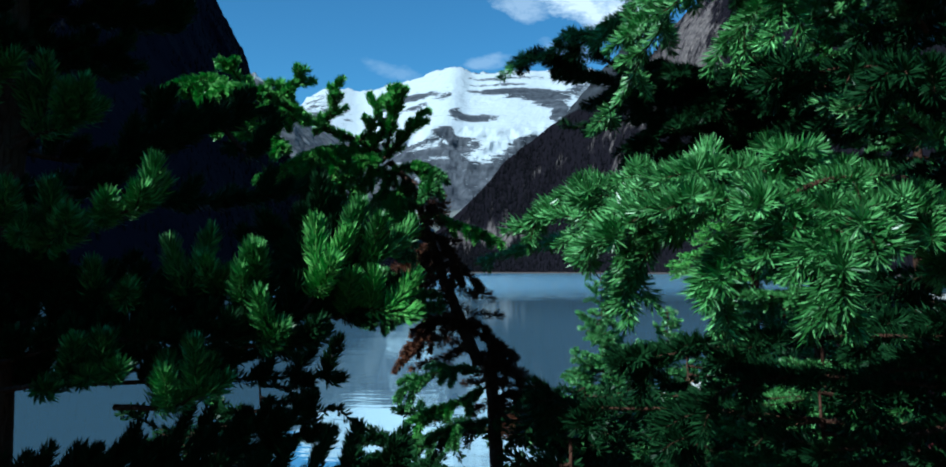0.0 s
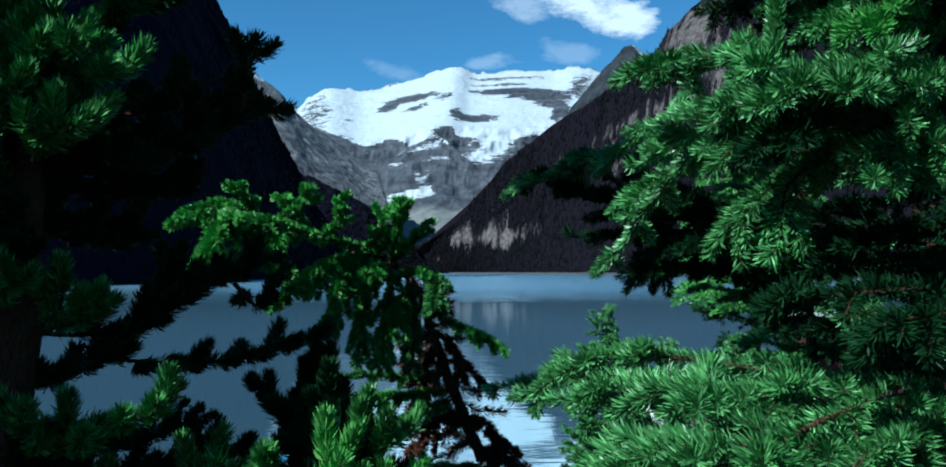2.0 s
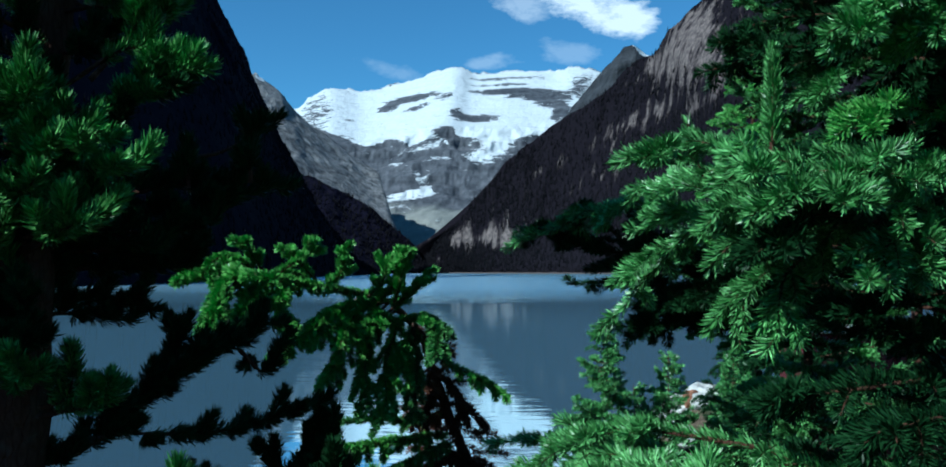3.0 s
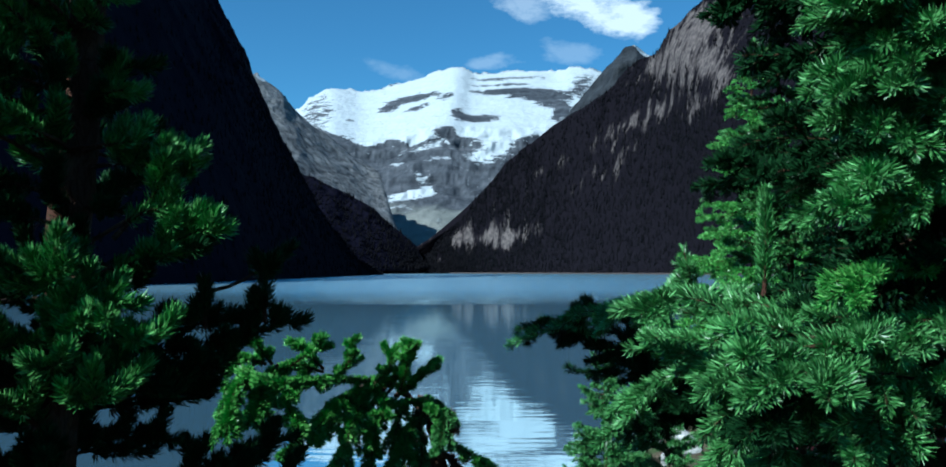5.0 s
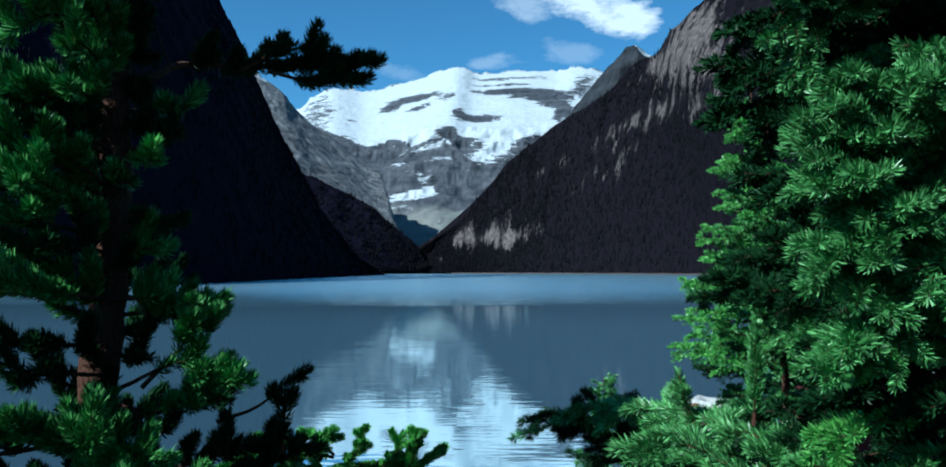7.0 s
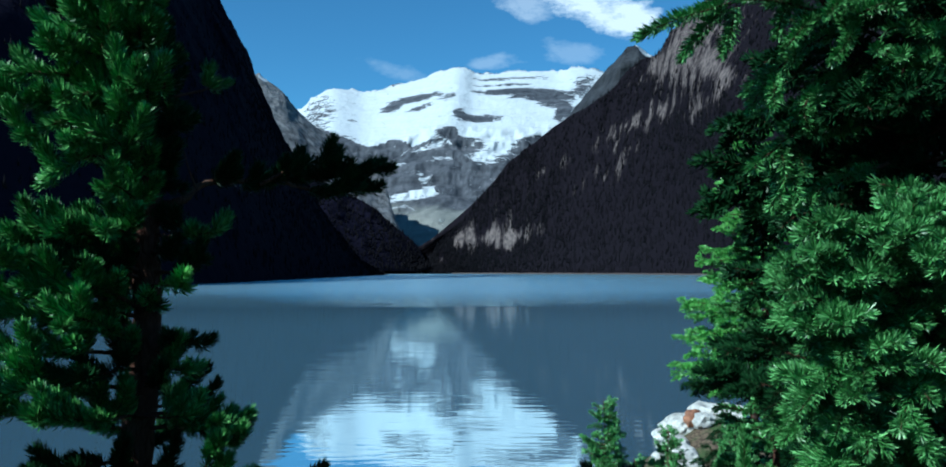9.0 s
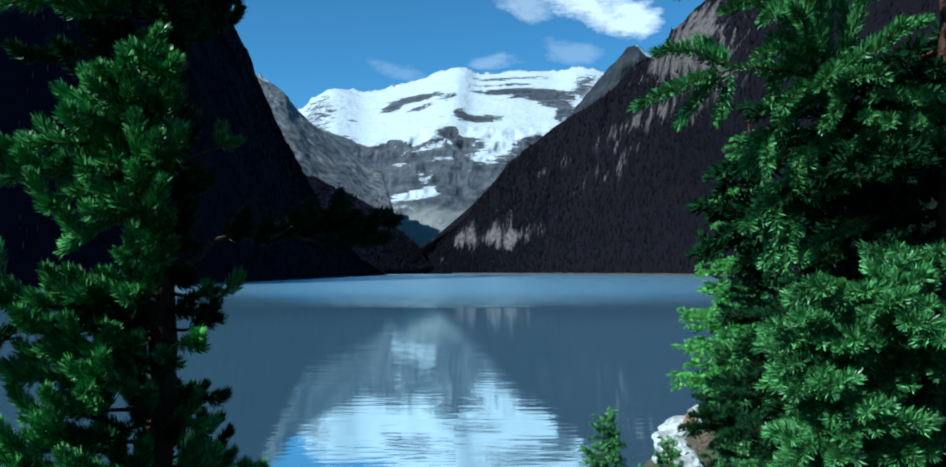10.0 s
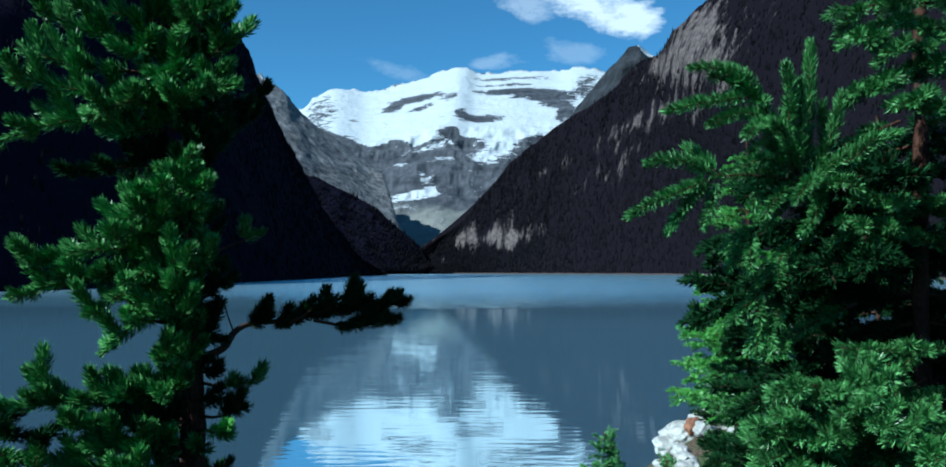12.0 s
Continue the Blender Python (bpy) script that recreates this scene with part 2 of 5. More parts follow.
def ground_height(x, y):
    s = shore(max(-400, min(400, x)))
    if y < s + 30:
        z = 5.0 * min(1.0, 1.0 - y / s) if y > 0 else 5.0 + 0.04 * min(-y, 60)
        z = max(z, -3.0) + 1.5 * math.exp(-((x - 10.4) / 2.4) ** 2 - ((y - 35.2) / 2.4) ** 2)
        return z + 0.25 * noise.fractal((x * 0.3, y * 0.3, 0), 1, 2, 4) * min(1, max(0.1, (s - y) / 8))
    return -3.0


def grid_sheet(name, xs, ys, height, mat, label, category):
    v = [(x, y, height(x, y)) for y in ys for x in xs]
    n = len(xs)
    f = [(j * n + i, j * n + i + 1, (j + 1) * n + i + 1, (j + 1) * n + i) for j in range(len(ys) - 1) for i in range(n - 1)]
    return tagged(new(name, mesh_from(name, v, f, mat, True)), label, category, kind="structure")


def spaced(near, far, n, power=3):
    t = np.linspace(-1, 1, n)
    return np.sign(t) * (near * np.abs(t) + (far - near) * np.abs(t) ** power)


grid_sheet("ground", spaced(40, 4500, 121, 5).tolist(), [-4500, -1500, -400, -120, -50] + np.linspace(-24, 44, 137).tolist() + [60, 200, 900, 2500, 4900],
           ground_height, GROUND, "dark forest floor bank falling to the lake", "ground")
wv = [(x, y, 0.0) for y in (20, 80, 300, 900, 2060) for x in (-900, -200, 0, 200, 900)]
wf = [(j * 5 + i, j * 5 + i + 1, j * 5 + i + 6, j * 5 + i + 5) for j in range(4) for i in range(4)]
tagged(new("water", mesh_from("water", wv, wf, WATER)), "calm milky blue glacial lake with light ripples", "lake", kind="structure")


def slope_sheet(name, base, crest, nu, nv, rise, rough, mat, label, jag=10.0, snow=None, bare=None, back=400.0, scale=0.006, step=0.0, calm=None, smooth=False):
    """A mountain side: rises from the base line to the crest line, with gullies and beds, and falls off behind."""
    b, c = smooth_line(base, nu), smooth_line(crest, nu)
    verts, snows, bares = [], [], []
    for j in range(nv + 3):
        v = min(1.0, j / nv)
        for i in range(nu):
            s = i / (nu - 1)
            p = b[i] + (c[i] - b[i]) * v
            p[2] = b[i][2] + (c[i][2] - b[i][2]) * rise(v)
            q = Vector((p[0] * scale, p[1] * scale, p[2] * scale * 0.35))
            w = math.sin(min(1, v * 1.15) * math.pi * 0.5) * (1.0 if v < 1 else 0.4) * (calm(v) if calm else 1.0)
            h = noise.fractal(q, 0.9, 2.1, 7)
            g = noise.ridged_multi_fractal(q * 1.7, 0.9, 2.1, 5, 1.0, 2.0) - 1.0
            out = Vector((b[i][0] - c[i][0], b[i][1] - c[i][1], 0))
            out = out.normalized() if out.length > 1 else Vector((0, -1, 0))
            p = Vector(p) + out * (h * 1.2 + g) * rough * w + Vector((0, 0, h * rough * 0.35 * w))
            if step and 0.0 < v < 1.0:
                k = p.z / step + 0.8 * noise.noise(Vector((p.x * 0.004, p.y * 0.004, 0)))
                f = k - math.floor(k)
                p.z += step * (f * f * f - f) * 0.55 * w
            if v >= 1.0:
                p.z += jag * noise.fractal(Vector((s * nu * 0.11, 7.7, 0)), 0.7, 2.2, 4)
            if j > nv:
                p = p - out * back * min(1.0, 0.03 + 7 * s, 0.03 + 7 * (1 - s)) * (j - nv) / 2 - Vector((0, 0, p.z + 30)) * (0.55 if j == nv + 1 else 1.0)
            verts.append(p)
            snows.append(snow(s, v, p, h) if snow else 0.0)
            bares.append(bare(s, v, p, h) if bare else 0.0)
    rows = nv + 3
    f = [(j * nu + i, j * nu + i + 1, (j + 1) * nu + i + 1, (j + 1) * nu + i) for j in range(rows - 1) for i in range(nu - 1)]
    me = mesh_from(name, [tuple(p) for p in verts], f, mat, smooth)
    for key, vals in (("snow", snows), ("bare", bares)):
        me.attributes.new(key, "FLOAT", "POINT").data.foreach_set("value", vals)
    ob = tagged(new(name, me), label, "mountain", kind="structure")
    return ob


def bump_at(s, v, s0, v0, ws, wv):
    return math.exp(-((s - s0) / ws) ** 2 - ((v - v0) / wv) ** 2)


# the snow-covered headwall at the end of the valley
def head_rise(v):
    if v < 0.42:
        return 0.29 * (v / 0.42) ** 1.5
    if v < 0.58:
        return 0.29 + 0.26 * (v - 0.42) / 0.16
    return 0.55 + 0.45 * ((v - 0.58) / 0.42)


def head_calm(v):
    """Gullies in the cliffs, a smooth snowfield above them."""
    return 1.0 if v < 0.56 else max(0.16, 1.0 - (v - 0.56) * 12)


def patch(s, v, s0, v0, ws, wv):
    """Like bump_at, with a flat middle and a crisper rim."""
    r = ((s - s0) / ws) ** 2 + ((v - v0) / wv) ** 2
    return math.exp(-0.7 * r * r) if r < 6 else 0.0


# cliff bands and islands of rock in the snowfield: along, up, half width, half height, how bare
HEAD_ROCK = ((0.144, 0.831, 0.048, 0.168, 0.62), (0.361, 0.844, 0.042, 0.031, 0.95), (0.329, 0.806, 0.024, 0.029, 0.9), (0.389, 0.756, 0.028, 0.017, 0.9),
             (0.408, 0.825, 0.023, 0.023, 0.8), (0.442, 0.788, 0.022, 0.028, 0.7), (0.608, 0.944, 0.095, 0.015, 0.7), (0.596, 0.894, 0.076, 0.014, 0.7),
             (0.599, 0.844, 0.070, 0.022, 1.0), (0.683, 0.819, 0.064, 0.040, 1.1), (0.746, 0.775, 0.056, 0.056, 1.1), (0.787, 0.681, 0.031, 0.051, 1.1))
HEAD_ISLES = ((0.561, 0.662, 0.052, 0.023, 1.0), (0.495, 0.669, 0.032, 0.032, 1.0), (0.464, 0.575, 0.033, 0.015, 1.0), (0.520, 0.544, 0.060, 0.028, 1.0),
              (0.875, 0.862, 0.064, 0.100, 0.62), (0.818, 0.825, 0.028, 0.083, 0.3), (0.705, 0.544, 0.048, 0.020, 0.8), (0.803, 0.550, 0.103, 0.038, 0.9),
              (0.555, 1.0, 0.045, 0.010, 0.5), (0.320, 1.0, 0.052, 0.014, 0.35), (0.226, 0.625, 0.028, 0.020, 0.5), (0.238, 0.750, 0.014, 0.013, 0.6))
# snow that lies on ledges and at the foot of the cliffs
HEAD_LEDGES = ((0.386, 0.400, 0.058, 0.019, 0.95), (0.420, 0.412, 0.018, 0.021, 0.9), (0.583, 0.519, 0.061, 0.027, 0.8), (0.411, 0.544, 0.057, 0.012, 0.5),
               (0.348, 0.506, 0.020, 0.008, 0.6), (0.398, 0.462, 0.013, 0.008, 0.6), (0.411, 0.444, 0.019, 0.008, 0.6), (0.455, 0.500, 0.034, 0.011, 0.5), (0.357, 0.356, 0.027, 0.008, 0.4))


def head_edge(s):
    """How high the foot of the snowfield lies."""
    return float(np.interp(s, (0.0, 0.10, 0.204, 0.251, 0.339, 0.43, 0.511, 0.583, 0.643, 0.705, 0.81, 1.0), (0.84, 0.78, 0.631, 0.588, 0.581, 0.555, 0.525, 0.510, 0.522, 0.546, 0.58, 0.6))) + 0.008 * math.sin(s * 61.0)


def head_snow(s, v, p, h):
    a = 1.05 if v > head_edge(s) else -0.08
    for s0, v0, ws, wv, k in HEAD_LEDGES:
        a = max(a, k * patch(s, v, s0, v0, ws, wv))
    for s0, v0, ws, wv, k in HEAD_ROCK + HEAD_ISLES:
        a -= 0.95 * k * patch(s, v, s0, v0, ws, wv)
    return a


def head_scree(s, v, p, h):
    return max(0.0, min(1.0, (0.37 + 0.05 * h - v) * 14))


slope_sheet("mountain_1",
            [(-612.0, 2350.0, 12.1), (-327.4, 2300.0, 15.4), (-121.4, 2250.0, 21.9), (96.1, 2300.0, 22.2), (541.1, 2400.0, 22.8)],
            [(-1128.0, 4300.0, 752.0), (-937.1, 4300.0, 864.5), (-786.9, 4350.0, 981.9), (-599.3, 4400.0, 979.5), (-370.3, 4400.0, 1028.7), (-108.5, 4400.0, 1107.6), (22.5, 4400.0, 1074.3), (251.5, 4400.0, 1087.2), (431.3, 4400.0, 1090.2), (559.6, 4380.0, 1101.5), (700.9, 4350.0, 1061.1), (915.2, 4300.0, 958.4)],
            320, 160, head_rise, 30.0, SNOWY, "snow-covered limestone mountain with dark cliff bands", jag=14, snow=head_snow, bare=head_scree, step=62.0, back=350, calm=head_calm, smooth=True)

# the small peak behind the wooded ridge
slope_sheet("mountain_2", [(280.6, 2600.0, 23.9), (586.1, 2600.0, 23.9), (967.3, 2600.0, 23.9)],
            [(359.2, 3300.0, 614.7), (499.5, 3250.0, 787.8), (616.3, 3200.0, 893.4), (718.1, 3200.0, 854.7), (968.5, 3200.0, 931.2), (1250.8, 3200.0, 786.5)],
            110, 60, lambda v: v, 24.0, PEAK, "dark rocky side peak with a snow cap", jag=8,
            snow=lambda s, v, p, h: 1.2 * bump_at(s, v, 0.50, 1.0, 0.10, 0.04))

# the pale cliff ridge beyond the dark shoulder
slope_sheet("mountain_3", [(-579.2, 1900.0, 19.9), (-402.8, 2000.0, 20.5), (-237.1, 2100.0, 21.0), (-143.0, 2200.0, 15.1)],
            [(-865.0, 2500.0, 732.7), (-762.1, 2600.0, 663.3), (-697.2, 2650.0, 635.8), (-640.0, 2650.0, 594.0), (-585.0, 2650.0, 529.0), (-450.0, 2650.0, 419.0), (-372.0, 2650.0, 361.0), (-306.0, 2600.0, 316.0), (-282.0, 2500.0, 244.0), (-240.0, 2320.0, 140.0)],
            200, 100, lambda v: v ** 0.8, 9.0, CLIFF, "grey cliff ridge with gullies and a wooded foot", jag=9,
            snow=lambda s, v, p, h: 1.3 * bump_at(s, v, 0.215, 0.98, 0.03, 0.03))

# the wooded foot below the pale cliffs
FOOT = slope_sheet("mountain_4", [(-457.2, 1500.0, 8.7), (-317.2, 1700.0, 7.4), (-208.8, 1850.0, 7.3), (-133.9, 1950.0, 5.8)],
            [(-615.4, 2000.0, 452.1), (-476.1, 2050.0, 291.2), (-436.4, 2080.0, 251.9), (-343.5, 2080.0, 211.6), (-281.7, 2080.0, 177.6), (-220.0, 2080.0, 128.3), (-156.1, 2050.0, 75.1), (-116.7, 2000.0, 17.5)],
            120, 50, lambda v: v, 18.0, SHADED, "wooded mountain foot, shade put into its dark colour", jag=5)

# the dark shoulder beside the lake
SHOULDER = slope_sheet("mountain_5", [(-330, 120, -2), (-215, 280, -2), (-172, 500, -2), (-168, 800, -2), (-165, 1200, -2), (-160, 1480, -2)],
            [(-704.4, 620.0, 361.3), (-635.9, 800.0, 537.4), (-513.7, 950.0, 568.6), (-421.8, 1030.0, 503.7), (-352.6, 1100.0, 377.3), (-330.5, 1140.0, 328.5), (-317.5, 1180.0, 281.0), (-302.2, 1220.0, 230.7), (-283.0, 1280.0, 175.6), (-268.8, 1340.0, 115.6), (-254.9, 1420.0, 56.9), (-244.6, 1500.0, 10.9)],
            220, 90, lambda v: v ** 0.9, 20.0, SHADED, "steep dark mountain shoulder, shade deepened in its colour", jag=7)

# the wooded ridge across the lake
RIDGE_ROCK = ((0.208, 0.76, 0.083, 0.195, 0.36), (0.208, 0.53, 0.033, 0.087, 0.7), (0.143, 0.70, 0.033, 0.193, 0.5), (0.224, 0.35, 0.027, 0.106, 0.65),
              (0.270, 0.36, 0.046, 0.060, 0.5), (0.062, 0.52, 0.014, 0.338, 0.6), (0.456, 0.58, 0.044, 0.092, 0.34), (0.371, 0.74, 0.033, 0.040, 0.34),
              (0.486, 0.74, 0.045, 0.045, 0.5), (0.568, 0.69, 0.055, 0.048, 0.5), (0.664, 0.60, 0.047, 0.037, 0.5), (0.676, 0.74, 0.091, 0.094, 0.48),
              (0.730, 0.67, 0.018, 0.081, 0.5), (0.595, 0.93, 0.064, 0.083, 0.48), (0.680, 0.91, 0.068, 0.100, 0.46), (0.737, 0.93, 0.034, 0.106, 0.45))


def ridge_bare(s, v, p, h):
    a = 0.0
    for s0, v0, ws, wv, k in RIDGE_ROCK:
        a += 1.08 * k * bump_at(s, v, s0, v0, ws * 1.15, wv * 1.15)
    return a


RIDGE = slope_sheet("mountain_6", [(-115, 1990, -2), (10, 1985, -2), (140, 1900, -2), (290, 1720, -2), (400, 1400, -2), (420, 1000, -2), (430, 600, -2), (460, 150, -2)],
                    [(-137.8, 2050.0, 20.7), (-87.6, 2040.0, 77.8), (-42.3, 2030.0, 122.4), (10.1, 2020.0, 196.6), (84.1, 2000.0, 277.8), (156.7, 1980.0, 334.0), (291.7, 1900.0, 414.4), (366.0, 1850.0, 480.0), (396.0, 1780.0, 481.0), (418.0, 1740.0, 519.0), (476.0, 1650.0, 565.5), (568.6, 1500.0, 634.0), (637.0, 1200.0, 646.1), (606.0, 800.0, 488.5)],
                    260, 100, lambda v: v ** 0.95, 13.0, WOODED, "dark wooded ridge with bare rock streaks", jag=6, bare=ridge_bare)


def gravel_shore():
    line = smooth_line([(-60, 1975, 0), (10, 1972, 0), (140, 1886, 0), (285, 1705, 0), (392, 1395, 0), (411, 1000, 0), (421, 600, 0)], 160)
    rnd = random.Random(9)
    verts = []
    for i, p in enumerate(line):
        d = line[min(i + 1, 159)] - line[max(i - 1, 0)]
        side = np.array([-d[1], d[0], 0]) / (np.hypot(d[0], d[1]) + 1e-6)
        wide = 9 + 5 * rnd.random()
        verts += [p - side * 3 + [0, 0, -0.6], p + [0, 0, 0.5], p + side * wide * 0.6 + [0, 0, 2.2 + rnd.random()], p + side * (wide + 14) + [0, 0, 1.5]]
    f = [(4 * i + k, 4 * i + 4 + k, 4 * i + 5 + k, 4 * i + 1 + k) for i in range(159) for k in range(3)]
    tagged(new("shore_far", mesh_from("shore_far", verts, f, FAR_GRAVEL, True)), "narrow pale gravel shore across the lake", "shore", kind="structure")


gravel_shore()


def far_forest(name, sheet, nu, count, lo, hi, seed, tall, label):
    """Small conifers standing over a slope, joined into one."""
    rnd = random.Random(seed)
    co = np.empty(len(sheet.data.vertices) * 3, np.float32)
    sheet.data.vertices.foreach_get("co", co)
    co = co.reshape(-1, nu, 3)
    rows = co.shape[0] - 3
    barren = np.empty(len(sheet.data.vertices), np.float32)
    sheet.data.attributes["bare"].data.foreach_get("value", barren)
    barren = barren.reshape(-1, nu)
    a = np.arange(5) * 2 * math.pi / 5
    ring = np.stack([np.cos(a), np.sin(a), 0 * a], 1)
    f0 = np.array([(k, (k + 1) % 5, 5) for k in range(5)] + [(0, 2, 1), (0, 3, 2), (0, 4, 3)])
    pieces = []
    while len(pieces) < count:
        s, v = rnd.random(), lo + (hi - lo) * rnd.random()
        i, j = int(s * (nu - 1)), min(rows - 1, int(v * rows))
        if barren[j, i] > 0.25 + 0.4 * rnd.random():
            continue
        p = co[j, i] + (co[j, min(nu - 1, i + 1)] - co[j, i]) * rnd.uniform(-0.2, 1.2) + (co[j + 1, i] - co[j, i]) * rnd.uniform(-0.2, 1.2)
        h = tall * (0.45 + rnd.random() ** 1.5)
        r = h * (0.12 + 0.08 * rnd.random())
        pieces.append((np.concatenate([p + ring * r + [0, 0, -0.15 * h], [p + [0, 0, h]]]), f0))
    v, f = join(pieces)
    tagged(new(name, mesh_from(name, v, f, FOREST)), label, "forest", kind="stuff")


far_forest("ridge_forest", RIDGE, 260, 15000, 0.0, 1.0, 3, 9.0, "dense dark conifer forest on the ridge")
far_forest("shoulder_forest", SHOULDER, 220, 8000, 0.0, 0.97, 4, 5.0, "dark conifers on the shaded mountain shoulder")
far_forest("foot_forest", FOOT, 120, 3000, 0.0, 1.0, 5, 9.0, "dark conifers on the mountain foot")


# ---- conifers ----
RND = np.random.RandomState(11)


def needles(line, length, density, thick, flat=0.25, start=0.0, lean_from=40, fan=32):
    """Needles round a twig: places, leaning forward, fewer below."""
    d = np.gradient(line, axis=0)
    seg = np.linalg.norm(np.diff(line, axis=0), axis=1)
    total = seg.sum()
    n = max(6, int(total * (1 - start) * density))
    t = start + (1 - start) * np.sort(RND.rand(n))
    at = np.concatenate([[0], np.cumsum(seg)]) / total
    p = np.stack([np.interp(t, at, line[:, k]) for k in range(3)], 1)
    ax = np.stack([np.interp(t, at, d[:, k]) for k in range(3)], 1)
    ax /= np.linalg.norm(ax, axis=1, keepdims=True) + 1e-9
    r = RND.normal(size=(n, 3))
    r[:, 2] = r[:, 2] * (1 - flat) + flat * 0.9
    r -= ax * (r * ax).sum(1, keepdims=True)
    r /= np.linalg.norm(r, axis=1, keepdims=True) + 1e-9
    lean = np.radians(RND.uniform(lean_from, lean_from + fan, (n, 1))) * (1 - 0.45 * t[:, None] ** 6)
    w = ax * np.cos(lean) + r * np.sin(lean)
    size = length * RND.uniform(0.7, 1.12, (n, 1)) * (1 - 0.25 * t[:, None] ** 8)
    side = np.cross(w, r + RND.normal(scale=0.5, size=(n, 3)))
    side /= np.linalg.norm(side, axis=1, keepdims=True) + 1e-9
    mid = p + w * size * 0.66
    tip = p + w * size + ax * size * 0.10 + np.array([0, 0, 0.10]) * size
    v = np.stack([p, mid + side * thick * 0.5, tip, mid - side * thick * 0.5], 1).reshape(-1, 3)
    return v, np.arange(n * 4).reshape(-1, 4)


def bough(tree, *points, spread=0.10, droop=0.25, mat=None, length=0.030, density=2700, thick=0.0031, gap=0.052, radius=0.006, start=0.08, fork=True, roll=0.0, plain=False, tuft=False, shoot=0.056, bare=False):
    """One branch of a tree: a woody axis with side twigs to both sides, all set with needles."""
    mat = mat or FIR
    pts = np.array(points, float)
    run = np.linalg.norm(np.diff(pts, axis=0), axis=1).sum()
    n = max(6, int(run / (0.06 if plain else 0.025)))
    line = smooth_line(pts, n)
    line += np.cumsum(RND.normal(scale=0.0012, size=line.shape), axis=0)
    wood = [tube(line, np.linspace(radius, 0.0016, n), 4 if plain else 5)]
    leaf = [] if bare else [needles(line, length, density * (0.5 if tuft else 0.7), thick, start=max(start, 0.45 if tuft else 0.10))]
    count = int(run * (1 - start) / gap)
    d = np.gradient(line, axis=0)
    d /= np.linalg.norm(d, axis=1, keepdims=True)
    for k in range(count if spread > 0.02 and not bare else 0):
        s = start + (1 - start) * (k + RND.rand()) / count
        i = min(n - 1, int(s * n))
        ax = d[i]
        up = np.array([math.sin(roll), 0, math.cos(roll)]) + RND.normal(scale=0.9 if tuft else 0.35, size=3)
        side = np.cross(ax, up)
        side /= np.linalg.norm(side) + 1e-9
        if k % 2:
            side = -side
        size = spread * (0.35 + 0.65 * math.sin(math.pi * min(1, (1.08 - s) * 1.0))) * RND.uniform(0.55, 1.25)
        if s > 0.85:
            size *= 0.75
        if tuft:
            size = shoot * RND.uniform(0.7, 1.35) * (1.1 - 0.3 * s)
        m = max(4, int(size / 0.012))
        q = np.linspace(0, 1, m)[:, None]
        way = ax * (0.6 if tuft else 0.75) + side * 0.85 + np.array([0, 0, 0.22 if tuft else 0.0]) + RND.normal(scale=0.16, size=3)
        way /= np.linalg.norm(way)
        twig = line[i] + way * size * q + np.array([0, 0, -droop * size]) * q ** 2 + ax * size * 0.18 * q ** 2
        wood.append(tube(twig[[0, m // 2, m - 1]], (radius * 0.35, radius * 0.25, 0.0011), 3))
        leaf.append(needles(twig, length, density, thick, lean_from=30 if tuft else 40, fan=40 if tuft else 32))
        if fork and not tuft and size > 0.075:
            for sgn in (-1, 1):
                for at in (0.4, 0.68):
                    if RND.rand() < 0.2:
                        continue
                    o = twig[int(at * (m - 1))]
                    w2 = way * 0.8 + sgn * 0.75 * np.cross(way, up / np.linalg.norm(up)) + RND.normal(scale=0.12, size=3)
                    w2 /= np.linalg.norm(w2)
                    l2 = size * (0.62 - 0.35 * at) * RND.uniform(0.8, 1.3)
                    q2 = np.linspace(0, 1, 4)[:, None]
                    tw = o + w2 * l2 * q2 + np.array([0, 0, -droop * l2 * 0.8]) * q2 ** 2
                    leaf.append(needles(tw, length, density, thick))
    v, f = join(wood)
    base = Vector(tree.location)
    br = part("branch", mesh_from("branch", v - np.array(base), f, BARK, True), tree)
    if bare:
        return br
    v, f = join(leaf)
    part("needles", mesh_from("needles", v - np.array(base), f, mat), br, "green needles")
    return br


def conifer(name, label, trunk, radius, top=0.004, group="shore conifers"):
    """An empty at the foot with a tapered, slightly crooked trunk."""
    foot = trunk[0]
    tree = new(name)
    tree.location = foot
    tagged(tree, label, "tree", group)
    n = 60
    line = smooth_line(trunk, n)
    line += np.cumsum(RND.normal(scale=0.002, size=line.shape), axis=0)
    r = np.linspace(radius, top, n) * (1 + 0.08 * RND.normal(size=n))
    v, f = tube(line, r, 12)
    part("trunk", mesh_from("trunk", v - np.array(foot), f, BARK, True), tree, "scaly brown bark")
    return tree, line


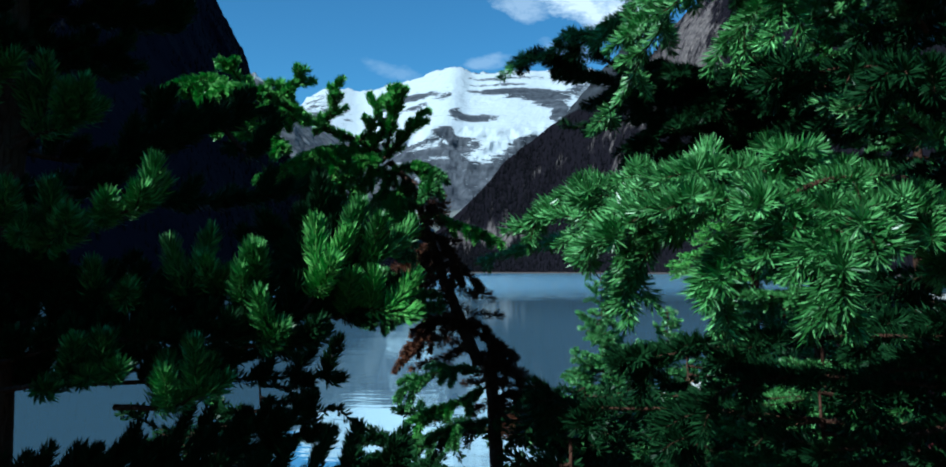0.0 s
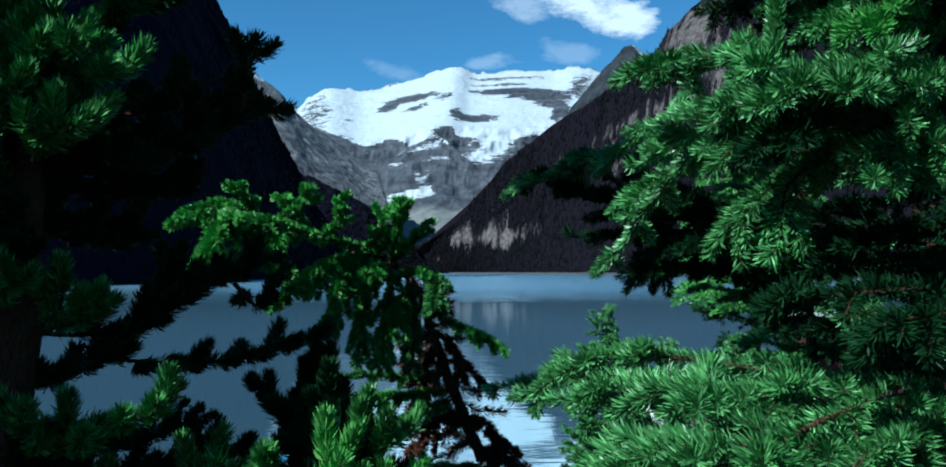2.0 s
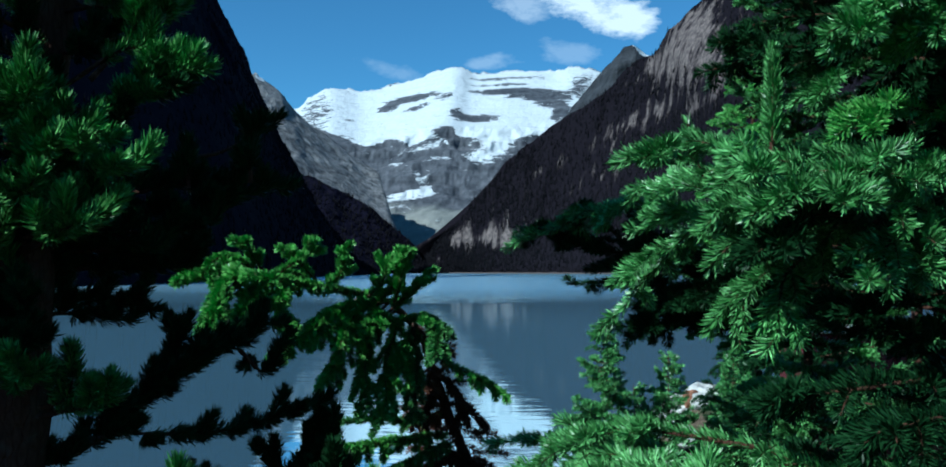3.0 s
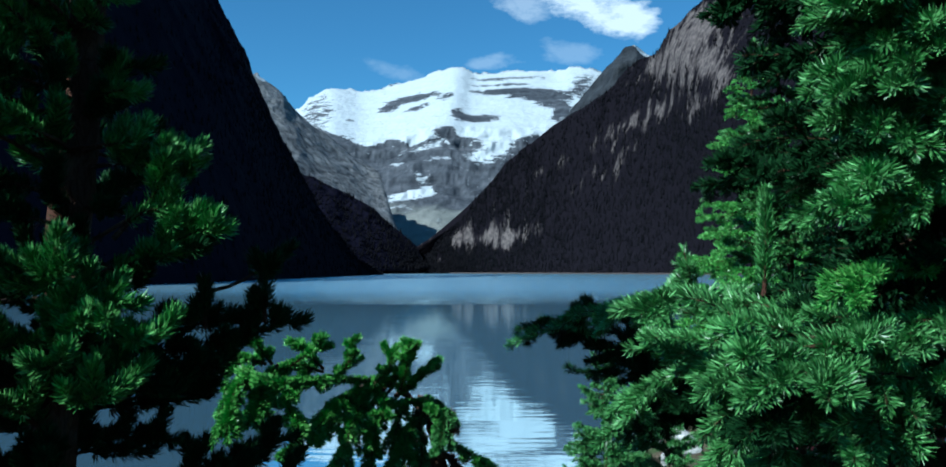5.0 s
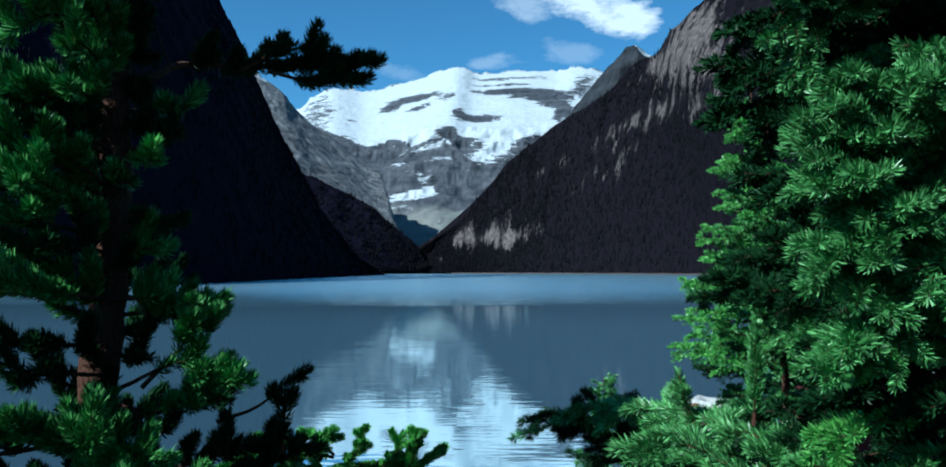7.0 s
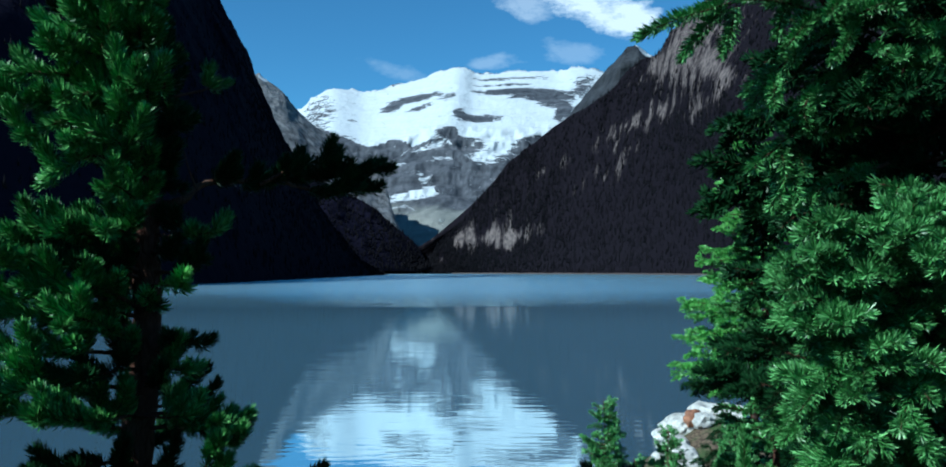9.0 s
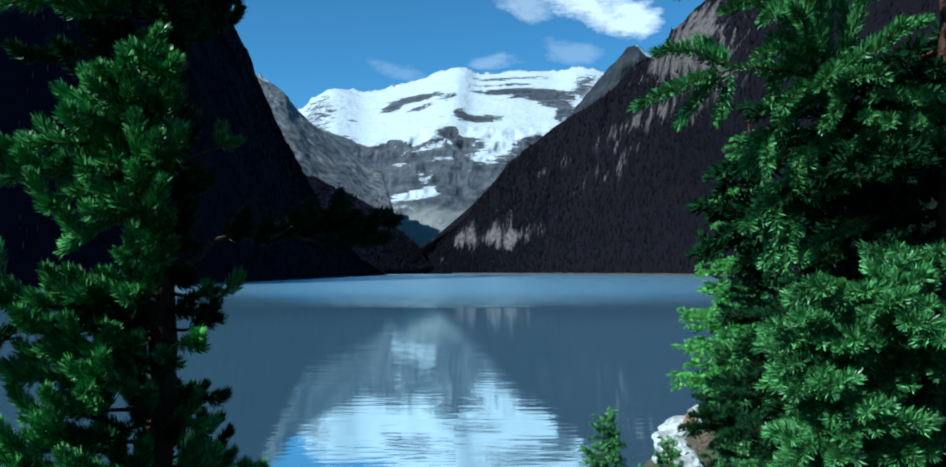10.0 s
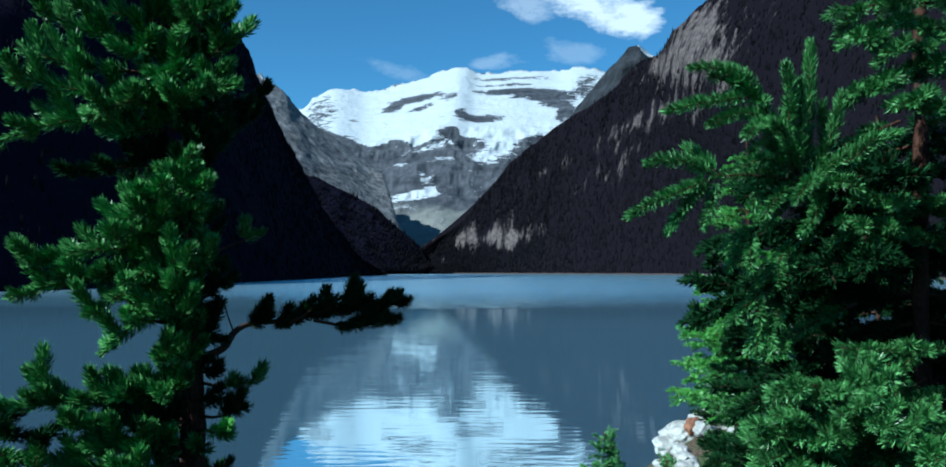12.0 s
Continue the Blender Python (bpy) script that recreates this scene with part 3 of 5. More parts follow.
def whorls(tree, line, lo, hi, count, reach, taper, mat, spread, density=500, sector=None, rise=0.1, seed=0, bare=(), **kw):
    """Branches all round the trunk between two heights."""
    rnd = random.Random(seed)
    for k in range(count):
        z = lo + (hi - lo) * (k + rnd.random()) / count
        i = int(np.argmin(np.abs(line[:, 2] - z)))
        p = line[i]
        a = rnd.uniform(*sector) if sector else rnd.uniform(0, 2 * math.pi)
        if any(b0 < z < b1 for b0, b1 in bare) and math.sin(a) < 0.3:
            continue
        l = reach * (1 - taper * (z - lo) / (hi - lo)) * rnd.uniform(0.7, 1.15)
        d = np.array([math.cos(a), math.sin(a), 0])
        mid = p + d * l * 0.5 + np.array([0, 0, rise * l * 0.4 - 0.02])
        tip = p + d * l + np.array([0, 0, rise * l + rnd.uniform(-0.1, 0.08) * l])
        bough(tree, p, mid, tip, spread=spread * (1 - taper * 0.7 * (z - lo) / (hi - lo)), mat=mat, density=density, plain=True, **kw)


# the fir beside the lens, on the right of the opening
FIR_TREE, fir_line = conifer("fir_tree", "tall green fir with long drooping sprays", [(1.20, 1.72, 4.7), (1.24, 1.74, 7.0), (1.27, 1.76, 8.6), (1.30, 1.78, 10.4)], 0.048, 0.012)


def fir(*pts, **kw):
    bough(FIR_TREE, *pts, **kw)


# low sprays, shade given by dark needle colour
fir((1.141, 1.700, 6.861), (0.722, 1.600, 6.869), (0.402, 1.500, 6.855), (0.303, 1.500, 6.833), spread=0.10, mat=SHADE_NEEDLES)
fir((0.954, 1.600, 6.776), (0.477, 1.400, 6.804), (0.340, 1.350, 6.713), spread=0.09, mat=SHADE_NEEDLES)
fir((1.014, 1.600, 6.822), (0.706, 1.450, 6.818), (0.686, 1.400, 6.753), spread=0.06, droop=0.6, mat=SHADE_NEEDLES)
fir((0.719, 1.600, 6.706), (0.454, 1.700, 6.712), (0.206, 1.700, 6.712), (0.132, 1.700, 6.762), spread=0.08, mat=SHADE_NEEDLES)
fir((0.893, 1.500, 6.724), (0.628, 1.400, 6.702), (0.527, 1.400, 6.723), spread=0.08, mat=SHADE_NEEDLES)
fir((0.782, 1.500, 6.649), (0.474, 1.400, 6.642), (0.322, 1.400, 6.652), spread=0.1, mat=SHADE_NEEDLES)
# the big lit spray
fir((1.200, 1.700, 7.076), (0.714, 1.350, 7.115), (0.475, 1.250, 7.147), (0.319, 1.300, 7.141), (0.199, 1.900, 7.136), spread=0.09)
fir((1.197, 1.700, 6.989), (0.660, 1.250, 7.063), (0.425, 1.120, 7.090), (0.265, 1.150, 7.084), (0.193, 1.300, 7.030), spread=0.10)
fir((0.843, 1.400, 7.092), (0.540, 1.100, 7.075), (0.466, 1.030, 7.005), (0.444, 1.000, 6.943), spread=0.07, droop=0.6)
fir((0.688, 1.300, 7.146), (0.480, 1.150, 7.122), (0.367, 1.150, 7.046), (0.349, 1.150, 6.961), spread=0.08, droop=0.6)
fir((0.429, 1.600, 7.129), (0.329, 1.700, 7.114), (0.210, 2.000, 7.075), (0.019, 2.200, 7.026), spread=0.06)
fir((1.086, 1.600, 7.200), (0.805, 1.400, 7.228), (0.667, 1.330, 7.270), (0.587, 1.400, 7.296), spread=0.05)
fir((0.904, 1.500, 7.109), (0.591, 1.300, 7.165), (0.476, 1.300, 7.199), spread=0.05)
fir((0.589, 1.300, 7.059), (0.366, 1.200, 7.103), (0.250, 1.250, 7.035), (0.231, 1.250, 7.008), spread=0.09, droop=0.5)
fir((1.013, 1.500, 7.020), (0.716, 1.250, 7.063), (0.591, 1.150, 7.088), spread=0.09)
fir((0.574, 1.500, 7.154), (0.309, 1.600, 7.172), (0.181, 1.650, 7.127), (0.093, 1.650, 7.084), spread=0.10)
fir((0.482, 1.400, 7.129), (0.301, 1.400, 7.139), (0.186, 1.500, 7.091), spread=0.10)
# the dark bough behind it, shade again in the needle colour
fir((1.151, 1.900, 7.391), (0.959, 2.100, 7.446), (0.621, 2.300, 7.481), (0.380, 2.400, 7.557), (0.255, 2.400, 7.621), (0.143, 2.380, 7.617), spread=0.12, mat=SHADE_NEEDLES)
fir((0.622, 2.300, 7.489), (0.417, 2.400, 7.612), (0.321, 2.420, 7.707), spread=0.05, mat=SHADE_NEEDLES)
fir((0.758, 2.200, 7.443), (0.621, 2.300, 7.438), (0.489, 2.500, 7.461), (0.324, 2.600, 7.453), spread=0.07, mat=SHADE_NEEDLES)
fir((0.881, 2.100, 7.446), (0.759, 2.200, 7.492), (0.535, 2.300, 7.421), (0.466, 2.300, 7.360), spread=0.12, mat=SHADE_NEEDLES)
fir((1.153, 1.900, 7.434), (0.804, 2.100, 7.525), (0.536, 2.300, 7.541), spread=0.13, mat=SHADE_NEEDLES)
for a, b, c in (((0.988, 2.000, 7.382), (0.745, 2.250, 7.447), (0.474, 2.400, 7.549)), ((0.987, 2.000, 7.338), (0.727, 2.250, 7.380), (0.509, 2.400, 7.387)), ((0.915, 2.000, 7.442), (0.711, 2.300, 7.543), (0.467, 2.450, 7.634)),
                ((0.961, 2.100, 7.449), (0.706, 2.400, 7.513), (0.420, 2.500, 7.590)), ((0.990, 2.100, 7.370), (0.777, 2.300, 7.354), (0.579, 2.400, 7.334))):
    fir(a, b, c, spread=0.14, mat=SHADE_NEEDLES, density=2600, thick=0.004)
# lit sprays above the dark bough
fir((1.120, 1.600, 7.681), (0.687, 1.350, 7.664), (0.493, 1.400, 7.698), (0.388, 1.500, 7.752), (0.277, 1.500, 7.715), spread=0.09)
fir((1.115, 1.600, 7.532), (0.637, 1.250, 7.613), (0.471, 1.200, 7.618), (0.407, 1.300, 7.597), spread=0.10)
fir((0.869, 1.600, 7.557), (0.630, 1.500, 7.530), (0.536, 1.500, 7.495), (0.495, 1.500, 7.460), (0.482, 1.500, 7.380), spread=0.06, droop=0.6)
fir((0.758, 1.500, 7.553), (0.589, 1.400, 7.528), (0.525, 1.350, 7.475), (0.495, 1.300, 7.385), spread=0.055, droop=0.6)
fir((0.807, 1.600, 7.582), (0.622, 1.600, 7.582), (0.490, 1.800, 7.626), (0.385, 1.900, 7.589), spread=0.06, droop=0.1)
fir((1.042, 1.500, 7.322), (0.631, 1.250, 7.311), (0.465, 1.250, 7.282), spread=0.08, droop=0.5, mat=SHADE_NEEDLES)
fir((1.025, 1.400, 7.226), (0.679, 1.150, 7.272), (0.556, 1.100, 7.264), spread=0.08, droop=0.5, mat=SHADE_NEEDLES)
fir((1.407, 1.900, 8.069), (1.111, 1.900, 8.039), (0.919, 1.900, 8.009), (0.844, 1.900, 7.920), spread=0.12)
fir((1.184, 1.600, 7.743), (0.833, 1.400, 7.703), (0.656, 1.350, 7.696), spread=0.11)
fir((1.178, 1.600, 7.557), (0.801, 1.350, 7.580), (0.690, 1.300, 7.526), spread=0.10, droop=0.5)
# the shelf with the upright shoot
fir((1.199, 1.650, 7.529), (0.842, 1.600, 7.616), (0.615, 1.660, 7.715), (0.477, 2.000, 7.719), (0.381, 2.300, 7.672), (0.144, 2.320, 7.588), spread=0.12)
fir((0.618, 1.660, 7.736), (0.623, 1.660, 7.851), (0.622, 1.656, 7.967), spread=0.0, start=0.0, density=7000)
fir((0.976, 1.500, 7.532), (0.628, 1.400, 7.598), (0.449, 1.600, 7.603), (0.313, 2.000, 7.370), spread=0.12)
fir((1.169, 1.600, 7.642), (0.794, 1.500, 7.679), (0.687, 1.600, 7.720), spread=0.10, mat=SHADE_NEEDLES)
fir((0.711, 1.600, 7.616), (0.547, 1.800, 7.675), (0.476, 1.800, 7.835), spread=0.07)
fir((0.915, 1.400, 7.506), (0.618, 1.250, 7.582), (0.423, 1.300, 7.572), spread=0.12, mat=SHADE_NEEDLES)
FINGER = {"spread": 0.0, "start": 0.0, "density": 5500, "radius": 0.002}
# the rising limb with upright shoots
fir((1.163, 1.720, 8.801), (0.830, 1.560, 8.996), (0.736, 1.510, 9.113), (0.666, 1.480, 9.213), (0.545, 1.460, 9.270), spread=0.03, radius=0.009, start=0.5)
fir((0.674, 1.480, 9.205), (0.588, 1.460, 9.274), (0.496, 1.440, 9.278), **FINGER)
fir((0.658, 1.480, 9.213), (0.558, 1.440, 9.197), (0.425, 1.400, 9.162), **FINGER)
fir((0.704, 1.500, 9.161), (0.619, 1.460, 9.161), (0.532, 1.420, 9.125), **FINGER)
fir((0.688, 1.490, 9.199), (0.639, 1.470, 9.260), (0.600, 1.460, 9.286), **FINGER)
fir((0.739, 1.510, 9.105), (0.675, 1.440, 9.133), (0.622, 1.400, 9.095), **FINGER)
fir((0.801, 1.540, 9.019), (0.794, 1.500, 9.152), (0.782, 1.480, 9.254), **FINGER)
fir((0.825, 1.560, 9.013), (0.842, 1.540, 9.193), (0.852, 1.530, 9.370), **FINGER)
fir((0.835, 1.560, 8.996), (0.889, 1.520, 9.115), (0.908, 1.500, 9.217), **FINGER)
fir((0.838, 1.560, 8.996), (0.935, 1.480, 9.076), (1.019, 1.420, 9.103), **FINGER)
fir((0.911, 1.500, 9.038), (0.932, 1.440, 9.062), (0.945, 1.400, 9.095), **FINGER)
fir((0.781, 1.530, 9.026), (0.688, 1.460, 9.046), (0.608, 1.420, 9.016), **FINGER)
fir((0.804, 1.550, 8.995), (0.725, 1.480, 8.948), (0.660, 1.440, 8.881), **FINGER)
fir((0.838, 1.560, 8.980), (0.831, 1.460, 8.930), (0.771, 1.420, 8.849), **FINGER)
fir((0.762, 1.520, 9.090), (0.757, 1.460, 9.209), (0.735, 1.440, 9.288), **FINGER)
fir((0.846, 1.560, 8.980), (0.883, 1.440, 8.983), (0.894, 1.380, 8.954), **FINGER)
fir((0.774, 1.520, 9.041), (0.722, 1.420, 9.098), (0.677, 1.380, 9.123), **FINGER)
fir((0.854, 1.560, 8.963), (0.781, 1.400, 8.979), (0.719, 1.340, 8.928), **FINGER)
fir((0.758, 1.520, 9.074), (0.679, 1.500, 9.087), (0.643, 1.480, 8.988), **FINGER)
fir((0.742, 1.520, 9.058), (0.688, 1.500, 8.990), (0.661, 1.480, 8.916), **FINGER)
fir((0.903, 1.600, 8.933), (0.889, 1.560, 9.080), (0.875, 1.540, 9.209), **FINGER)
# the fingered twig in front of the ridge
fir((1.015, 1.660, 8.955), (0.821, 1.560, 8.996), (0.647, 1.480, 9.004), (0.542, 1.450, 8.997), spread=0.02, start=0.6, radius=0.006)
fir((0.550, 1.450, 8.997), (0.459, 1.430, 9.033), (0.376, 1.420, 9.028), **FINGER)
fir((0.550, 1.450, 8.993), (0.420, 1.400, 8.941), (0.311, 1.370, 8.888), **FINGER)
fir((0.550, 1.450, 8.993), (0.481, 1.430, 8.928), (0.424, 1.410, 8.853), **FINGER)
fir((0.558, 1.450, 8.993), (0.539, 1.440, 8.929), (0.516, 1.430, 8.867), **FINGER)
fir((0.558, 1.450, 9.000), (0.525, 1.470, 9.048), (0.493, 1.500, 9.084), **FINGER)
# sprays about the crown
fir((1.409, 1.750, 8.784), (1.093, 1.550, 8.855), (0.875, 1.460, 8.890), spread=0.08)
fir((1.412, 1.750, 8.909), (1.128, 1.550, 8.929), (0.931, 1.460, 8.938), spread=0.07)
fir((1.425, 1.750, 9.361), (1.103, 1.550, 9.278), (0.921, 1.460, 9.225), spread=0.10)
fir((1.427, 1.750, 9.452), (1.107, 1.550, 9.429), (0.925, 1.480, 9.375), spread=0.10)
fir((1.430, 1.750, 9.544), (1.135, 1.600, 9.513), (0.942, 1.550, 9.480), spread=0.10)
fir((1.454, 1.750, 9.125), (1.171, 1.500, 9.168), (1.023, 1.400, 9.180), spread=0.08)
fir((1.457, 1.750, 9.234), (1.143, 1.500, 9.331), (0.980, 1.400, 9.305), spread=0.08)
fir((1.468, 1.750, 9.636), (1.116, 1.500, 9.546), (0.907, 1.400, 9.494), spread=0.10)
fir((1.201, 1.750, 9.017), (0.955, 1.500, 8.813), (0.932, 1.420, 8.764), spread=0.05, start=0.5, mat=SHADE_NEEDLES)
fir((1.403, 1.750, 8.553), (1.151, 1.550, 8.536), (1.034, 1.480, 8.551), spread=0.03, start=0.5)
fir((1.294, 1.750, 8.482), (0.972, 1.450, 8.546), (0.848, 1.380, 8.568), spread=0.05, start=0.5)
# lower sprays
fir((1.334, 1.600, 8.169), (0.952, 1.300, 8.367), (0.774, 1.220, 8.416), spread=0.09)
fir((1.338, 1.600, 8.301), (1.038, 1.350, 8.386), (0.863, 1.260, 8.459), spread=0.08)
fir((1.202, 1.600, 8.169), (0.808, 1.300, 8.338), (0.643, 1.240, 8.413), spread=0.09)
fir((1.103, 1.600, 8.169), (0.729, 1.320, 8.290), (0.603, 1.280, 8.370), spread=0.09)
fir((1.336, 1.600, 8.219), (1.015, 1.260, 8.340), (0.877, 1.180, 8.370), spread=0.09)
fir((1.309, 1.720, 8.261), (0.932, 1.420, 8.385), (0.764, 1.320, 8.468), (0.663, 1.280, 8.487), spread=0.09)
fir((1.247, 1.720, 8.325), (0.913, 1.380, 8.427), (0.868, 1.320, 8.527), spread=0.07)
fir((1.274, 1.720, 8.150), (0.859, 1.360, 8.280), (0.641, 1.280, 8.358), spread=0.10)
fir((1.272, 1.720, 8.071), (0.830, 1.360, 8.220), (0.620, 1.280, 8.262), spread=0.10)
fir((1.269, 1.720, 7.944), (0.815, 1.360, 8.107), (0.605, 1.280, 8.148), spread=0.10)
fir((1.313, 1.720, 8.406), (1.005, 1.450, 8.398), (0.834, 1.360, 8.367), spread=0.09)
fir((1.271, 1.720, 8.023), (0.911, 1.340, 8.137), (0.804, 1.260, 8.058), spread=0.09)
fir((1.246, 1.720, 8.277), (0.815, 1.380, 8.305), (0.698, 1.300, 8.208), spread=0.08)
# sprays that hang beside the trunk
fir((1.181, 1.740, 9.095), (0.848, 1.620, 8.967), (0.693, 1.560, 8.861), (0.650, 1.540, 8.789), spread=0.07, droop=0.6)
fir((1.184, 1.740, 9.195), (0.849, 1.580, 9.065), (0.756, 1.520, 9.077), spread=0.07)
fir((1.114, 1.740, 9.012), (0.822, 1.600, 8.838), (0.713, 1.540, 8.734), spread=0.07, droop=0.6)
fir((1.345, 1.740, 9.095), (0.996, 1.520, 8.882), (0.922, 1.460, 8.761), spread=0.06, droop=0.6)
fir((1.078, 1.740, 8.896), (0.836, 1.600, 8.745), (0.705, 1.540, 8.707), spread=0.05, droop=0.4, mat=SHADE_NEEDLES)
# the broad lit sprays
fir((1.222, 1.700, 8.435), (0.868, 1.420, 8.380), (0.799, 1.360, 8.433), (0.696, 1.320, 8.488), spread=0.08)
fir((1.221, 1.700, 8.391), (0.776, 1.360, 8.377), (0.616, 1.300, 8.368), spread=0.10)
fir((1.224, 1.700, 8.525), (0.909, 1.400, 8.434), (0.853, 1.340, 8.490), spread=0.08)
fir((1.218, 1.700, 8.302), (0.810, 1.360, 8.297), (0.621, 1.300, 8.303), spread=0.10)
fir((1.215, 1.700, 8.199), (0.833, 1.360, 8.205), (0.683, 1.300, 8.185), spread=0.10)
fir((1.212, 1.700, 8.081), (0.816, 1.380, 8.089), (0.672, 1.320, 8.066), spread=0.10)
fir((1.209, 1.700, 7.986), (0.839, 1.380, 8.015), (0.682, 1.320, 7.978), spread=0.10, droop=0.5)
fir((1.207, 1.700, 7.906), (0.883, 1.420, 7.931), (0.741, 1.360, 7.890), spread=0.07, mat=FRESH)
fir((1.214, 1.700, 8.140), (0.870, 1.340, 8.186), (0.711, 1.280, 8.254), spread=0.09)
fir((1.044, 1.740, 8.747), (0.810, 1.620, 8.740), (0.629, 1.560, 8.620), spread=0.06, droop=0.6)
fir((1.042, 1.740, 8.655), (0.821, 1.620, 8.581), (0.712, 1.580, 8.522), spread=0.06)
fir((1.015, 1.740, 8.824), (0.766, 1.620, 8.682), (0.694, 1.580, 8.564), spread=0.06, droop=0.6)
fir((1.026, 1.800, 7.987), (0.788, 1.900, 8.012), (0.648, 2.050, 8.090), spread=0.10, mat=SHADE_NEEDLES)
fir((1.026, 1.800, 7.956), (0.764, 1.920, 8.044), (0.620, 2.080, 8.011), spread=0.10, mat=SHADE_NEEDLES)
fir((1.029, 1.800, 8.079), (0.846, 1.920, 8.125), (0.674, 2.050, 8.142), spread=0.09, mat=SHADE_NEEDLES)
fir((1.164, 1.700, 8.265), (0.809, 1.420, 8.199), (0.640, 1.360, 8.133), spread=0.10)
fir((1.161, 1.700, 8.167), (0.807, 1.400, 8.041), (0.662, 1.340, 7.949), spread=0.09)
fir((1.158, 1.700, 8.041), (0.806, 1.380, 7.969), (0.630, 1.320, 7.914), spread=0.09)
fir((1.152, 1.700, 7.833), (0.768, 1.380, 7.792), (0.643, 1.320, 7.760), spread=0.08, mat=FRESH)
fir((1.134, 1.680, 7.657), (0.712, 1.320, 7.662), (0.525, 1.260, 7.658), (0.420, 1.240, 7.691), spread=0.10)
fir((1.024, 1.680, 7.603), (0.621, 1.340, 7.610), (0.414, 1.260, 7.564), spread=0.10)
fir((1.129, 1.680, 7.455), (0.722, 1.280, 7.566), (0.624, 1.220, 7.501), spread=0.09)
fir((0.941, 1.680, 7.495), (0.621, 1.340, 7.588), (0.506, 1.280, 7.618), spread=0.09)
# fill boughs in the shade-dark needles make the inside of the crown look unlit
whorls(FIR_TREE, fir_line, 6.35, 9.2, 96, 0.58, 0.15, SHADE_NEEDLES, 0.15, density=1100, seed=5, rise=-0.12, thick=0.0055, gap=0.045, length=0.034, bare=((6.3, 6.85), (7.05, 7.6), (8.36, 8.80)))
whorls(FIR_TREE, fir_line, 5.1, 6.35, 14, 0.8, 0.1, SHADE_NEEDLES, 0.2, density=400, seed=6, rise=-0.12, thick=0.01, gap=0.08, length=0.04)
whorls(FIR_TREE, fir_line, 9.75, 10.35, 5, 0.3, 0.5, SHADE_NEEDLES, 0.12, density=500, seed=7, thick=0.008, gap=0.06)
whorls(FIR_TREE, fir_line, 7.9, 9.0, 16, 0.40, 0.1, SHADE_NEEDLES, 0.14, density=1300, sector=(2.1, 4.4), seed=51, rise=-0.3, bare=((8.36, 8.80),), thick=0.0055, gap=0.045, length=0.034)

whorls(FIR_TREE, fir_line, 8.2, 8.95, 26, 0.75, 0.0, SHADE_NEEDLES, 0.20, density=900, sector=(-0.9, 2.6), seed=53, rise=-0.1, thick=0.008, gap=0.05, length=0.036)

# a slender young fir behind it
SLIM, slim_line = conifer("slim_fir", "slender young fir with short twigs and bare leader", [(1.10, 2.55, 4.6), (1.06, 2.53, 7.0), (1.00, 2.50, 8.2), (0.97, 2.52, 8.8)], 0.022, 0.002)
whorls(SLIM, slim_line, 6.15, 8.55, 150, 0.42, 0.72, FIR, 0.10, density=2600, seed=8, rise=0.05, gap=0.040, thick=0.0045, length=0.020)

# a dark fir close behind, shade coloured into its needles
BACK, back_line = conifer("back_fir", "dark fir behind the nearer firs, its shade in the needle colour", [(2.30, 4.25, 4.1), (2.33, 4.25, 7.0), (2.36, 4.25, 9.7)], 0.05, 0.006)
whorls(BACK, back_line, 5.9, 9.6, 110, 1.05, 0.75, SHADE_NEEDLES, 0.26, density=700, seed=27, rise=-0.12, length=0.036, thick=0.009, gap=0.06, radius=0.01)

# the larger fir down the bank
BANK, bank_line = conifer("bank_fir", "full green fir on the bank above the shore", [(3.55, 10.3, 3.2), (3.56, 10.3, 7.0), (3.57, 10.3, 10.5)], 0.085, 0.008)
# lower boughs take the darker needle colour as shade
whorls(BANK, bank_line, 4.6, 6.9, 50, 0.75, 0.1, SHADE_NEEDLES, 0.26, density=330, seed=44, rise=0.05, length=0.045, thick=0.010, gap=0.070, radius=0.014)
whorls(BANK, bank_line, 6.9, 10.3, 170, 1.02, 0.80, FRESH, 0.27, density=330, seed=4, rise=0.05, length=0.045, thick=0.010, gap=0.070, radius=0.014)

# the little fir on the bank
YOUNG, young_line = conifer("little_fir", "little bright green fir sapling on the bank", [(1.42, 8.55, 3.7), (1.36, 8.55, 5.5), (1.33, 8.55, 7.0)], 0.018, 0.003)
whorls(YOUNG, young_line, 5.0, 6.95, 110, 0.52, 0.80, FIR, 0.15, density=620, seed=6, rise=0.35, length=0.040, thick=0.008, gap=0.042)

for k, (x, y, z) in enumerate(((2.15, 9.0, 3.32), (2.62, 8.6, 3.25), (2.95, 9.2, 3.36), (1.85, 9.1, 2.95))):
    copy_thing(YOUNG, pose(x, y, z, 0, 0, 70 + 95 * k))

# the bent little fir in the middle
BENT, bent_line = conifer("bent_fir", "small bent fir with a broken arching top", [(0.16, 2.95, 4.6), (0.075, 2.94, 6.5), (0.020, 2.930, 6.703), (-0.041, 2.910, 6.845), (-0.106, 2.890, 7.020), (-0.162, 2.850, 7.173), (-0.200, 2.800, 7.303), (-0.282, 2.760, 7.383)], 0.026, 0.011)


def bent(*pts, **kw):
    kw.setdefault("density", 4600)
    kw.setdefault("gap", 0.026)
    kw.setdefault("thick", 0.0040)
    kw.setdefault("length", 0.023)
    kw.setdefault("fork", False)
    bough(BENT, *pts, **kw)


